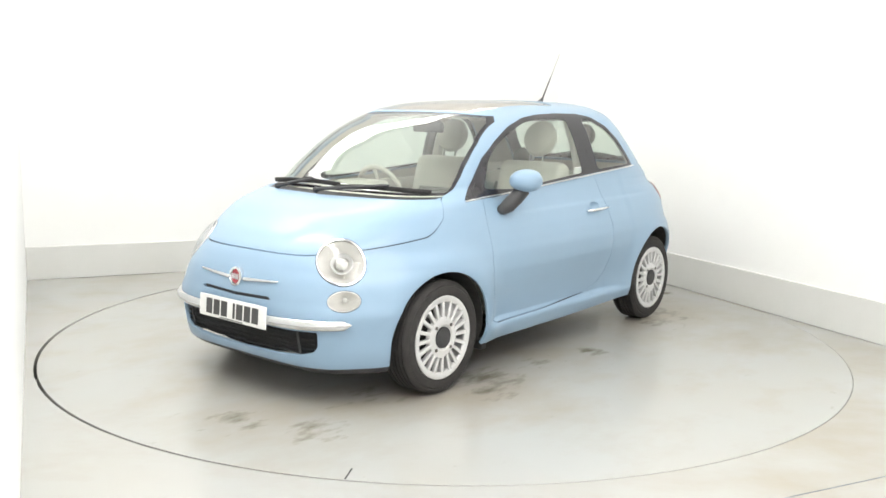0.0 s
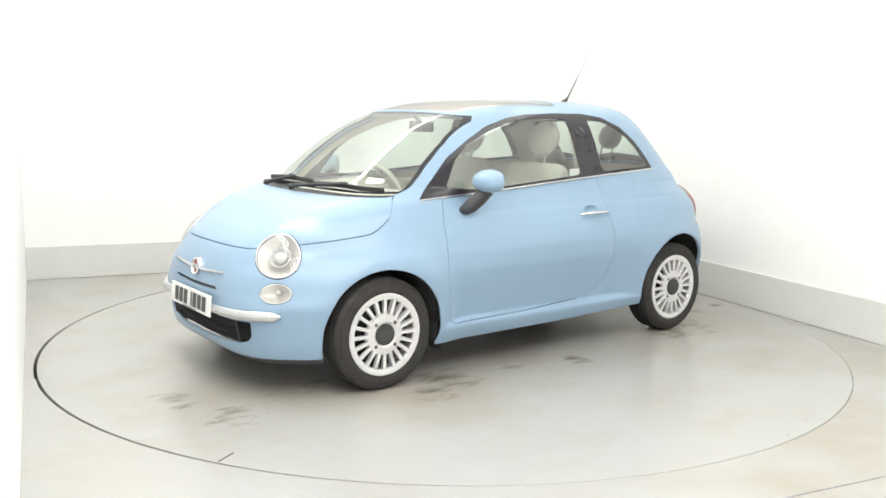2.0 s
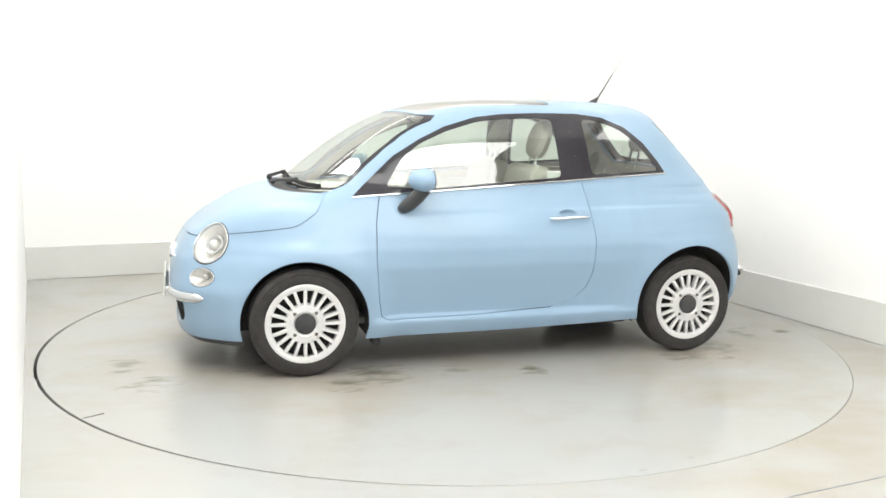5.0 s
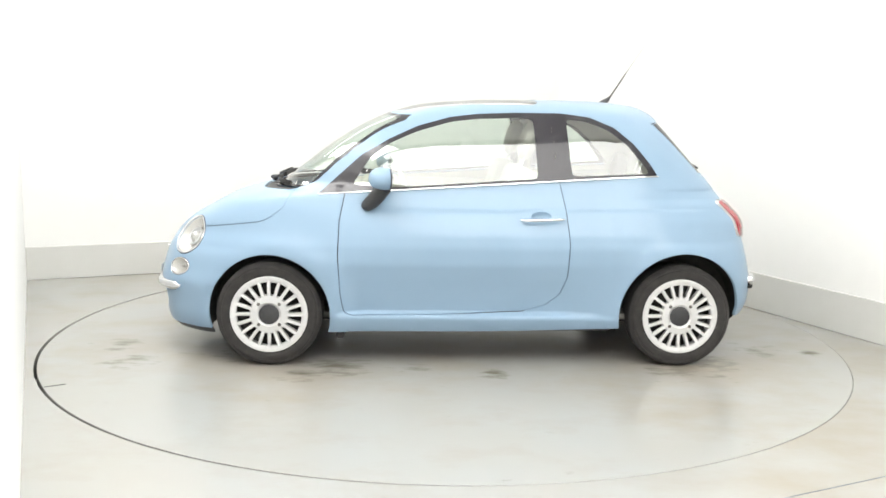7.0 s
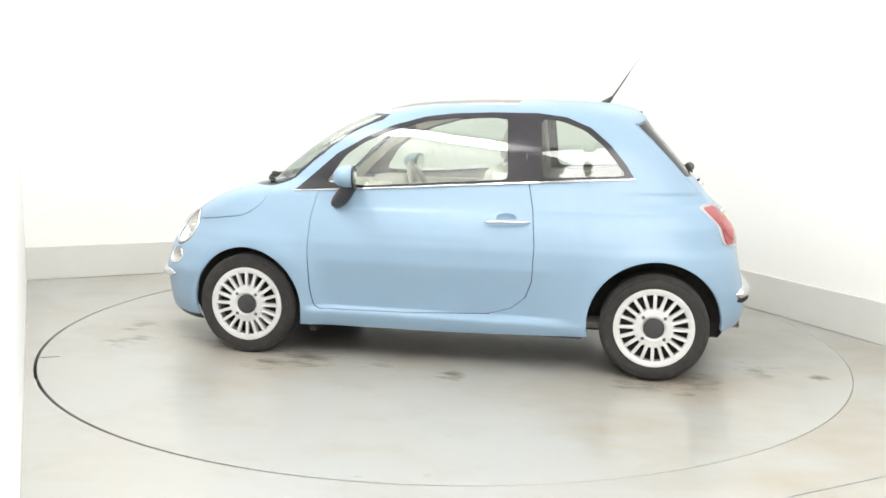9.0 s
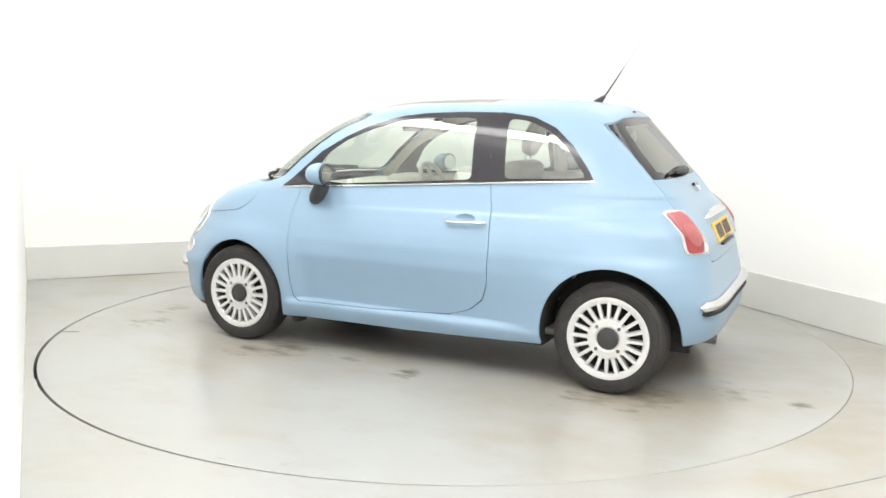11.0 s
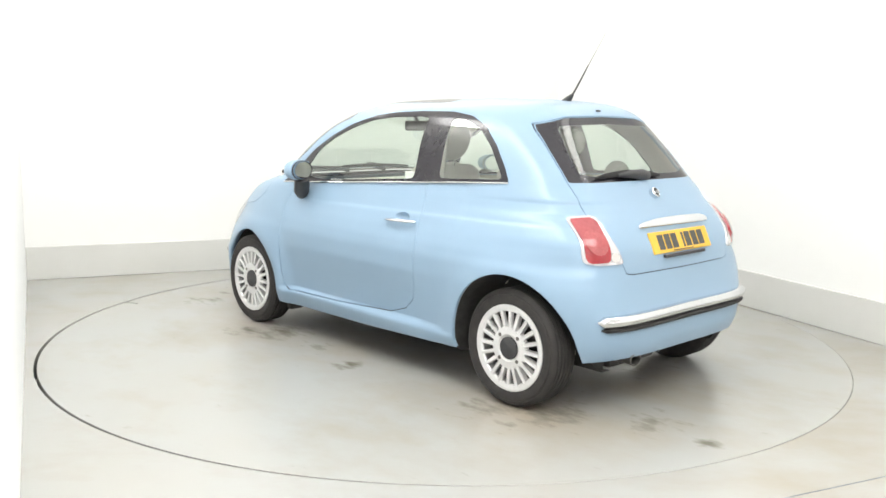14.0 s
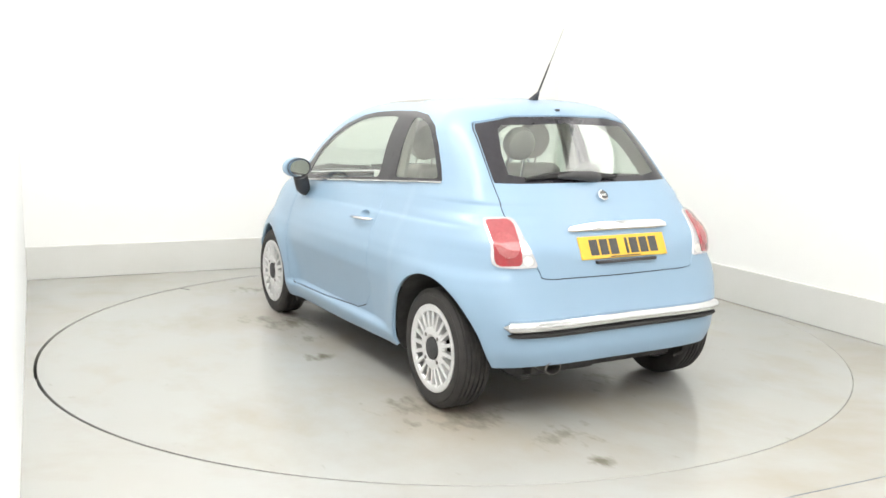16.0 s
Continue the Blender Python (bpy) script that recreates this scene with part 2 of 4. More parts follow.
def build_room():
    # floor with a round pit for the turntable
    bm = bmesh.new()
    n = 128
    r0 = TABLE_R + 0.002
    inner = [bm.verts.new((r0 * math.cos(2 * math.pi * k / n), r0 * math.sin(2 * math.pi * k / n), 0)) for k in range(n)]
    low = [bm.verts.new((v.co.x, v.co.y, -0.12)) for v in inner]
    outer = []
    for v in inner:
        d = Vector((v.co.x, v.co.y, 0)).normalized()
        du, dv = d.dot(U), d.dot(V)
        s = 1e9
        if du > 1e-6: s = min(s, 2.79 / du)
        if du < -1e-6: s = min(s, (WALL_B - 0.1) / du)
        if dv > 1e-6: s = min(s, (WALL_R + 0.1) / dv)
        if dv < -1e-6: s = min(s, (WALL_L - 0.1) / dv)
        outer.append(bm.verts.new(d * s))
    for k in range(n):
        k2 = (k + 1) % n
        bm.faces.new((inner[k], outer[k], outer[k2], inner[k2]))
        bm.faces.new((low[k], inner[k], inner[k2], low[k2]))
    for v in inner + low:
        v.co += Vector((-0.0078, -0.003, 0))
    for cu in (WALL_B - 0.1, 2.79):
        for cv in (WALL_R + 0.1, WALL_L - 0.1):
            c = room(cu, cv, 0)
            best = min(range(n), key=lambda k: -((outer[k].co + outer[(k + 1) % n].co).normalized().dot(c.normalized())))
            cvx = bm.verts.new(c)
            bm.faces.new((outer[best], cvx, outer[(best + 1) % n]))
    bm.faces.new(low)
    tagged(part("floor", bm, M_FLOOR), "pale grey painted studio floor with a round turntable pit", "floor", kind="structure")
    slab("floor_joint", 2.786, 2.80, WALL_L - 0.1, WALL_R + 0.1, -0.12, -0.02, M_RUBBER, "dark straight floor joint", "floor")
    slab("floor_front", 2.798, WALL_F + 0.1, WALL_L - 0.1, WALL_R + 0.1, -0.12, 0.0, M_FLOOR, "pale grey painted floor beyond a straight joint", "floor")
    slab("wall_back", WALL_B - 0.12, WALL_B, WALL_L - 0.12, WALL_R + 0.12, 0, CEIL, M_WHITE, "bright white painted studio back wall", "wall")
    slab("wall_right", WALL_B + 0.001, WALL_F, WALL_R, WALL_R + 0.12, 0, CEIL, M_WHITE, "bright white painted studio side wall", "wall")
    slab("wall_left", WALL_B + 0.001, WALL_F, WALL_L - 0.12, WALL_L, 0, CEIL, M_WHITE, "plain white side wall", "wall")
    slab("wall_front", WALL_F, WALL_F + 0.12, WALL_L - 0.12, WALL_R + 0.12, 0, CEIL, M_WHITE, "plain white wall behind the camera", "wall")
    slab("ceiling", WALL_B - 0.12, WALL_F + 0.12, WALL_L - 0.12, WALL_R + 0.12, CEIL, CEIL + 0.1, M_CEIL, "plain white ceiling", "ceiling")
    slab("baseboard_back", WALL_B + 0.002, WALL_B + 0.022, WALL_L + 0.002, WALL_R - 0.024, 0.001, 0.27, M_BAND, "tall grey skirting along the back wall", "baseboard", bevel=0.004)
    slab("baseboard_right", WALL_B + 0.024, WALL_F - 0.01, WALL_R - 0.022, WALL_R - 0.002, 0.001, 0.27, M_BAND, "tall grey skirting along the side wall", "baseboard", bevel=0.004)


def build_ceiling_lights():
    # the wide panel by the camera is added fill for the car's near side
    narrow, wide, soft = "unseen long narrow white ceiling light with a glowing diffuser", "unseen wide white fill light with a glowing diffuser", "large square ceiling softbox over the turntable"
    # side strips are unseen fill, added to wash the walls and brighten the flanks
    for u, v, su, sv, m, label in [(-2.45, 0.0, 0.4, 4.2, M_LAMP2, narrow), (0.9, 2.12, 4.6, 0.5, M_FILL_DIM, narrow), (0.9, -2.12, 4.6, 0.5, M_FILL, narrow),
                                   (4.9, -0.55, 3.0, 3.3, M_LAMP2, wide), (0.45, 0.0, 5.2, 3.4, M_LAMP3, soft)]:
        lamp = empty("unseen_ceiling_light", label, "ceiling light", "ceiling lights over the turntable")
        p = room(u, v, CEIL)
        lamp.matrix_basis = Matrix.Translation(p) @ Matrix(((U.x, V.x, 0, 0), (U.y, V.y, 0, 0), (0, 0, 1, 0), (0, 0, 0, 1)))
        bm = bmesh.new()
        box(bm, -su / 2 - 0.04, su / 2 + 0.04, -sv / 2 - 0.04, sv / 2 + 0.04, -0.06, -0.002, 0.008)
        part("frame", bm, M_CEIL, lamp)
        bm = bmesh.new()
        box(bm, -su / 2, su / 2, -sv / 2, sv / 2, -0.075, -0.055, 0.005)
        part("diffuser", bm, m, lamp, "glowing white diffuser")


build_room()
build_ceiling_lights()


M_DISC = floor_paint("turntable_paint",
                     ((0.9, 0.85, 0.8, 0.8), (1.7, 0.55, 0.7, 0.7), (-1.4, 0.8, 0.8, 0.95), (-1.7, -0.1, 0.8, 0.7), (0.0, 0.5, 0.8, 0.55), (-1.3, 1.5, 0.7, 0.6), (0.3, -1.4, 1.2, 0.5), (0.0, -0.4, 1.0, 0.5)),
                     ((0.66, 0.82, 0.32, 1.1), (0.80, 0.96, 0.22, 1.0), (1.98, 0.36, 0.28, 0.75), (1.78, 0.72, 0.26, 0.85), (1.30, 0.55, 0.35, 0.6), (-0.23, 0.95, 0.15, 1.0), (-1.25, 0.86, 0.30, 0.9),
                      (-1.50, 0.72, 0.30, 1.0), (-1.88, 0.45, 0.25, 0.85), (-2.19, 0.50, 0.13, 0.95), (-1.46, 0.96, 0.2, 0.8), (0.2, 0.85, 0.28, 0.6), (-1.3, -0.3, 0.4, 0.5)))


def build_turntable():
    t = empty("turntable", "pale grey painted round turntable with brown scuffs and stains", "turntable")
    flip = Matrix(((1, 0, 0, 0), (0, 0, 1, 0), (0, 1, 0, 0), (0, 0, 0, 1)))
    bm = bmesh.new()
    lathe(bm, [(0.0005, 0.0), (1.2, 0.0), (TABLE_R - 0.0085, 0.0), (TABLE_R - 0.0065, -0.002), (TABLE_R - 0.0065, -0.09)], 160, flip)
    part("disc", bm, M_DISC, t, "pale grey painted deck with brown stains")
    # short radial joint at the rim
    bm = bmesh.new()
    box(bm, 2.315, 2.417, -0.003, 0.003, 0.0005, 0.002, 0.0, Matrix.Rotation(radians(30.2), 4, "Z"))
    part("rim_joint", bm, M_RUBBER, t, "dark radial joint at the rim")
    return t


turntable = build_turntable()


# ---- the car: x forward, y to its left, z up; origin on the ground midway between the axles ----
# height, front reach, rear reach, half width, roundness of the front and rear plan, widest station
LEVELS = np.array([
    (0.165, 1.745, -1.405, 0.730, 5.500, 4.572, 0.000), (0.185, 1.772, -1.486, 0.744, 5.300, 4.892, 0.000), (0.220, 1.795, -1.573, 0.764, 5.000, 5.123, 0.000),
    (0.280, 1.810, -1.629, 0.784, 4.800, 5.369, 0.000), (0.360, 1.825, -1.651, 0.790, 4.700, 5.776, 0.000), (0.440, 1.835, -1.647, 0.797, 4.700, 6.118, 0.000),
    (0.520, 1.828, -1.629, 0.808, 4.200, 6.513, 0.000), (0.600, 1.808, -1.608, 0.816, 3.850, 6.586, 0.000), (0.660, 1.780, -1.596, 0.817, 3.550, 6.260, 0.000),
    (0.720, 1.738, -1.587, 0.807, 3.450, 5.766, 0.000), (0.780, 1.667, -1.573, 0.787, 3.750, 6.039, 0.000), (0.840, 1.568, -1.538, 0.761, 4.300, 6.667, 0.000),
    (0.900, 1.450, -1.493, 0.734, 4.900, 6.668, 0.000), (0.950, 1.285, -1.452, 0.714, 5.400, 6.026, 0.000), (0.985, 1.165, -1.421, 0.701, 5.400, 6.101, 0.000),
    (1.010, 1.112, -1.400, 0.691, 5.400, 6.511, -0.030), (1.075, 1.030, -1.347, 0.669, 6.000, 6.185, -0.080), (1.236, 0.818, -1.207, 0.615, 6.300, 6.015, -0.150),
    (1.344, 0.643, -1.114, 0.562, 5.800, 5.707, -0.250), (1.417, 0.470, -1.052, 0.505, 4.800, 4.792, -0.300), (1.461, 0.295, -0.968, 0.424, 4.000, 3.801, -0.330),
    (1.478, 0.120, -0.857, 0.345, 3.500, 3.438, -0.350), (1.489, -0.060, -0.691, 0.208, 3.000, 2.812, -0.360), (1.492, -0.300, -0.415, 0.031, 2.500, 2.328, -0.370),
])


def pchip(x, y, q):
    """Monotone cubic interpolation."""
    h = np.diff(x)
    d = np.diff(y) / h
    m = np.zeros_like(y)
    for i in range(1, len(x) - 1):
        if d[i - 1] * d[i] > 0:
            w1, w2 = 2 * h[i] + h[i - 1], h[i] + 2 * h[i - 1]
            m[i] = (w1 + w2) / (w1 / d[i - 1] + w2 / d[i])
    m[0], m[-1] = d[0], d[-1]
    k = np.clip(np.searchsorted(x, q) - 1, 0, len(x) - 2)
    t = (q - x[k]) / h[k]
    return (y[k] * (2 * t ** 3 - 3 * t ** 2 + 1) + h[k] * m[k] * (t ** 3 - 2 * t ** 2 + t) + y[k + 1] * (3 * t ** 2 - 2 * t ** 3) + h[k] * m[k + 1] * (t ** 3 - t ** 2))


_step = np.sqrt((np.diff(LEVELS[:, :4], axis=0) ** 2).max(axis=1) + np.diff(LEVELS[:, 0]) ** 2)
_run = np.concatenate([[0], np.cumsum(_step)])


def level(s):
    return np.stack([pchip(_run, LEVELS[:, i], s) for i in range(7)], -1)


def flare(p):
    """Lips swelling out round the wheel arches."""
    out = np.zeros(len(p))
    for cx in (1.15, -1.15):
        r = np.hypot(p[:, 0] - cx, p[:, 2] - 0.288)
        amount, spread = (0.032, 0.10) if cx > 0 else (0.016, 0.08)
        out += amount * np.exp(-((r - 0.36) / spread) ** 2) * (np.abs(p[:, 1]) > 0.4) * np.clip((np.abs(p[:, 1]) - 0.45) / 0.2, 0, 1)
    # soft step of the shoulder line
    out += 0.0022 * np.tanh((0.872 - 0.012 * p[:, 0] - p[:, 2]) / 0.006) * np.clip((np.abs(p[:, 1]) - 0.6) / 0.05, 0, 1) * np.clip((1.0 - np.abs(p[:, 0] + 0.35)) / 0.15, 0, 1)
    # the doors' lower half leans in below a soft crease, and the sill stands out again under it
    lean = 0.12 * np.clip(0.572 - p[:, 2], 0, 0.27) * np.clip((p[:, 2] - 0.288) / 0.02, 0, 1)
    out -= lean * np.clip((0.80 - p[:, 0]) / 0.12, 0, 1) * np.clip((p[:, 0] + 0.72) / 0.25, 0, 1) * (np.abs(p[:, 1]) > 0.4)
    # sill ledge under the doors
    out += 0.004 * np.tanh((0.283 - p[:, 2]) / 0.007) * np.clip((0.80 - np.abs(p[:, 0])) / 0.06, 0, 1)
    return out


def skin(ds=0.013, around=420):
    s = np.linspace(0, _run[-1], int(_run[-1] / ds))
    L = level(s)
    # spread the points evenly round a typical contour
    g = np.linspace(0, 2 * np.pi, 4001)
    n = np.where(np.cos(g) > 0, 4.3, 4.8)
    cx = np.sign(np.cos(g)) * np.abs(np.cos(g)) ** (2 / n) * 1.7
    cy = np.sign(np.sin(g)) * np.abs(np.sin(g)) ** (2 / n) * 0.75
    run = np.concatenate([[0], np.cumsum(np.hypot(np.diff(cx), np.diff(cy)))])
    phi = np.interp(np.linspace(0, run[-1], around + 1)[:-1], run, g)
    c, sn = np.cos(phi), np.sin(phi)
    z, xf, xr, w, nf, nr, xm = [L[:, i:i + 1] for i in range(7)]
    n = np.where(c > 0, nf, nr)
    a = np.where(c > 0, xf - xm, xm - xr)
    X = xm + a * np.sign(c) * np.abs(c) ** (2 / n)
    Y = w * np.sign(sn) * np.abs(sn) ** (2 / n)
    P = np.stack([X, Y, np.broadcast_to(z, X.shape)], -1)
    shp = P.shape
    F = P.reshape(-1, 3)
    F[:, 1] += np.sign(F[:, 1]) * flare(F)
    P = F.reshape(shp)
    dphi = np.roll(P, -1, 1) - np.roll(P, 1, 1)
    ds_ = np.gradient(P, axis=0)
    N = np.cross(dphi, ds_)
    N /= np.linalg.norm(N, axis=-1, keepdims=True) + 1e-12
    N[z[:, 0] > 1.484] = (0, 0, 1)
    N[(N[:, :, 2] < 0.3) & (z > 1.45)] = (0, 0, 1)
    r, k = shp[:2]
    i, j = np.meshgrid(np.arange(r - 1), np.arange(k), indexing="ij")
    j2 = (j + 1) % k
    Q = np.stack([i * k + j, i * k + j2, (i + 1) * k + j2, (i + 1) * k + j], -1).reshape(-1, 4)
    # close the crown with a fan
    top = (r - 1) * k
    fan = [(top + a, top + (a + 1) % k, r * k) for a in range(k)]
    F = np.vstack([F, F[top:].mean(0) + (0, 0, 0.0005)])
    return F, np.vstack([N.reshape(-1, 3), (0, 0, 1)]), [tuple(q) for q in Q.tolist()] + fan


def poly_sd(px, pz, poly):
    """Signed distance to a closed outline, negative inside."""
    poly = np.array(poly, float)
    best = np.full(len(px), 1e9)
    inside = np.zeros(len(px), bool)
    for (x0, z0), (x1, z1) in zip(poly, np.roll(poly, -1, 0)):
        ex, ez = x1 - x0, z1 - z0
        t = np.clip(((px - x0) * ex + (pz - z0) * ez) / (ex * ex + ez * ez + 1e-12), 0, 1)
        best = np.minimum(best, np.hypot(px - x0 - t * ex, pz - z0 - t * ez))
        if z0 != z1:
            hit = ((z0 > pz) != (z1 > pz)) & (px < ex * (pz - z0) / (z1 - z0) + x0)
            inside ^= hit
    return np.where(inside, -best, best)


def rounded(poly, r=0.04, n=5):
    """Round an outline's corners."""
    out = []
    m = len(poly)
    for i in range(m):
        p, a, b = Vector(poly[i]), Vector(poly[i - 1]), Vector(poly[(i + 1) % m])
        da, db = (a - p), (b - p)
        ra = min(r, da.length * 0.45, db.length * 0.45)
        q0, q1 = p + da.normalized() * ra, p + db.normalized() * ra
        for k in range(n + 1):
            t = k / n
            out.append(tuple((1 - t) ** 2 * q0 + 2 * t * (1 - t) * p + t * t * q1))
    return out


class Piece:
    """A patch of the car's skin."""

    def __init__(self, v, n, f):
        self.v, self.n, self.f = v, n, f

    def cut(self, sd):
        """Split along sd = 0: the patch inside (sd < 0) and the rest."""
        v, n = list(self.v), list(self.n)
        d = list(sd)
        eps = 1e-5
        d = [eps if abs(x) < eps else x for x in d]
        made = {}
        ins, outs = [], []

        def mid(a, b):
            key = (a, b) if a < b else (b, a)
            if key not in made:
                t = d[a] / (d[a] - d[b])
                made[key] = len(v)
                v.append(self.v[a] * (1 - t) + self.v[b] * t)
                nn = self.n[a] * (1 - t) + self.n[b] * t
                n.append(nn / (np.linalg.norm(nn) + 1e-12))
            return made[key]

        for f in self.f:
            neg = [d[i] < 0 for i in f]
            if all(neg):
                ins.append(f)
            elif not any(neg):
                outs.append(f)
            else:
                a, b = [], []
                for q in range(len(f)):
                    i, j = f[q], f[(q + 1) % len(f)]
                    (a if d[i] < 0 else b).append(i)
                    if (d[i] < 0) != (d[j] < 0):
                        k = mid(i, j)
                        a.append(k)
                        b.append(k)
                if len(a) > 2: ins.append(tuple(a))
                if len(b) > 2: outs.append(tuple(b))
        return Piece.packed(v, n, ins), Piece.packed(v, n, outs)

    @staticmethod
    def packed(v, n, faces):
        used = sorted({i for f in faces for i in f})
        to = {a: b for b, a in enumerate(used)}
        vv = np.array([v[i] for i in used]) if used else np.zeros((0, 3))
        nn = np.array([n[i] for i in used]) if used else np.zeros((0, 3))
        return Piece(vv, nn, [tuple(to[i] for i in f) for f in faces])

    def shifted(self, h):
        return Piece(self.v + self.n * h, self.n, self.f)

    def made(self, name, material, parent, rim=0.012, label="", both=True):
        """Link it as a sheet with its edges turned inwards."""
        v, n, faces = list(self.v), list(self.n), list(self.f)
        if rim:
            count = {}
            for f in faces:
                for a, b in zip(f, f[1:] + f[:1]):
                    count[(a, b)] = count.get((a, b), 0) + 1
            edge = [e for e in count if (e[1], e[0]) not in count]
            lo = {}
            top = {}
            for a, b in edge:
                for i in (a, b):
                    if i not in lo:
                        top[i] = len(v)
                        v.append(self.v[i]); n.append(self.n[i])
                        lo[i] = len(v)
                        v.append(self.v[i] - self.n[i] * rim); n.append(self.n[i])
            # outward directions of the turned-in edge
            side = {}
            for a, b in edge:
                e = self.v[b] - self.v[a]
                o = np.cross(e, self.n[a])
                for i in (a, b):
                    side[i] = side.get(i, 0) + o / (np.linalg.norm(o) + 1e-12)
            for i, o in side.items():
                o = o / (np.linalg.norm(o) + 1e-12)
                n[lo[i]] = o
                n[top[i]] = (o + self.n[i]) / np.linalg.norm(o + self.n[i] + 1e-9)
            for a, b in edge:
                faces.append((top[a], lo[a], lo[b], top[b]))
        return obj(name, v, faces, material, parent, label, True, n)


SIDE_WINDOW = [(0.885, 0.955), (0.775, 1.054), (0.651, 1.166), (0.495, 1.258), (0.34, 1.33), (0.153, 1.383), (-0.003, 1.402), (-0.223, 1.412),
               (-0.475, 1.412), (-0.635, 1.392), (-0.772, 1.337), (-0.880, 1.248), (-0.968, 1.143), (-1.013, 1.074), (-0.458, 1.042), (0.461, 0.980)]
DOOR = [(-0.448, 1.056), (-0.483, 0.894), (-0.503, 0.706), (-0.495, 0.514), (-0.461, 0.418), (-0.383, 0.352), (-0.257, 0.313), (0.20, 0.296), (0.70, 0.29), (0.740, 0.31),
        (0.758, 0.407), (0.773, 0.629), (0.767, 0.816), (0.743, 0.941), (0.72, 1.05), (0.3, 1.2), (-0.2, 1.2)]
DOOR_GLASS = [(0.70, 1.005), (0.60, 1.157), (0.495, 1.234), (0.34, 1.302), (0.153, 1.357), (-0.003, 1.376), (-0.31, 1.385), (-0.335, 1.05), (0.461, 0.992)]
QUARTER_GLASS = [(-0.497, 1.382), (-0.605, 1.373), (-0.735, 1.325), (-0.845, 1.241), (-0.972, 1.086), (-0.525, 1.063)]
HOOD_X = [0.95, 1.031, 1.078, 1.15, 1.202, 1.39, 1.524, 1.665, 1.70, 1.80]
HOOD_Z = [1.02, 0.960, 0.873, 0.820, 0.796, 0.770, 0.752, 0.729, 0.721, 0.715]

car = empty("car", "small light blue three-door hatchback parked on the turntable", "car")
V0, N0, F0 = skin()
full = Piece(V0, N0, F0)
body = full


def side_sd(p, poly, s):
    return np.maximum(poly_sd(p.v[:, 0], p.v[:, 2], poly), -(p.v[:, 1] * s - 0.3))


def end_sd(p, poly, s, at=0.5):
    return np.maximum(poly_sd(p.v[:, 1], p.v[:, 2], poly), -(p.v[:, 0] * s - at))


def seam(p, sd, width=0.0025):
    """Cut a panel out with a narrow joint round it: panel, joint, rest."""
    panel, rest = p.cut(sd(p) + width)
    joint, rest = rest.cut(sd(rest) - width)
    return panel, joint, rest


def mirrored(poly):
    return poly + [(-a, b) for a, b in reversed(poly)]


def oval_sd(p, lamp, s, grow=0.0):
    """Distance from an oval on the skin: centre, long axis, its radius, short axis, its radius; grow widens it."""
    c, e1, r1, e2, r2 = lamp
    d = p.v * np.array((1, s, 1)) - np.array(c)
    k = np.sqrt((d @ np.array(e1) / (r1 + grow)) ** 2 + (d @ np.array(e2) / (r2 + grow)) ** 2)
    return np.maximum((k - 1) * r2, np.linalg.norm(d, axis=1) - 0.3)


def dish_sd(p, c, s, rx, rz):
    """The same on the flank, as seen from the side."""
    k = np.sqrt(((p.v[:, 0] - c[0]) / rx) ** 2 + ((p.v[:, 2] - c[2]) / rz) ** 2)
    return np.maximum((k - 1) * min(rx, rz), 0.3 - p.v[:, 1] * s)


def contour_x(y, z, end=1):
    """How far the skin reaches at (y, z), to the front (1) or rear (-1)."""
    zz, xf, xr, w, nf, nr, xm = LS[int(np.argmin(np.abs(LS[:, 0] - z)))]
    n, half = (nf, xf - xm) if end > 0 else (nr, xm - xr)
    return xm + end * half * max(0.0, 1 - (abs(y) / w) ** n) ** (1 / n)


def contour_y(x, z):
    """Half width of the skin at (x, z)."""
    zz, xf, xr, w, nf, nr, xm = LS[int(np.argmin(np.abs(LS[:, 0] - z)))]
    n, half = (nf, xf - xm) if x > xm else (nr, xm - xr)
    return w * max(0.0, 1 - (abs(x - xm) / half) ** n) ** (1 / n)


LS = level(np.linspace(_run[0], _run[-1], 3000))

# wheel arches, and the lower edge of the shell
for cx in (1.15, -1.15):
    d = np.hypot(body.v[:, 0] - cx, body.v[:, 2] - (0.288 if cx > 0 else 0.297)) - (0.337 if cx > 0 else 0.357)
    _, body = body.cut(np.maximum(d, 0.45 - np.abs(body.v[:, 1])))
front_lip, body = body.cut(np.maximum(body.v[:, 2] - 0.197, 1.3 - body.v[:, 0]))
_, body = body.cut(body.v[:, 2] - np.interp(body.v[:, 0], [-1.62, -1.5, -1.32, -0.9, -0.6, 0.0, 1.2, 1.9], [0.285, 0.27, 0.245, 0.228, 0.212, 0.195, 0.19, 0.19]))

# windscreen, rear window, cowl
WIND = mirrored([(0.0, 0.982), (0.40, 0.984), (0.638, 0.986), (0.629, 1.07), (0.578, 1.24), (0.524, 1.36), (0.49, 1.392), (0.3, 1.405), (0.0, 1.41)])
windscreen, body = body.cut(end_sd(body, WIND, 1, 0.2))
REARW = mirrored([(0.0, 1.082), (0.40, 1.083), (0.525, 1.086), (0.512, 1.20), (0.492, 1.33), (0.478, 1.358), (0.3, 1.392), (0.0, 1.398)])
rearwin, body = body.cut(end_sd(body, REARW, -1, 0.8))
cowl, body = body.cut(end_sd(body, mirrored([(0.0, 0.960), (0.636, 0.968), (0.638, 0.987), (0.0, 0.985)]), 1, 0.8))
ROOFG = [(0.468, -0.37), (0.468, 0.37), (0.38, 0.415), (0.30, 0.425), (-0.36, 0.43), (-0.36, -0.43), (0.30, -0.425), (0.38, -0.415)]
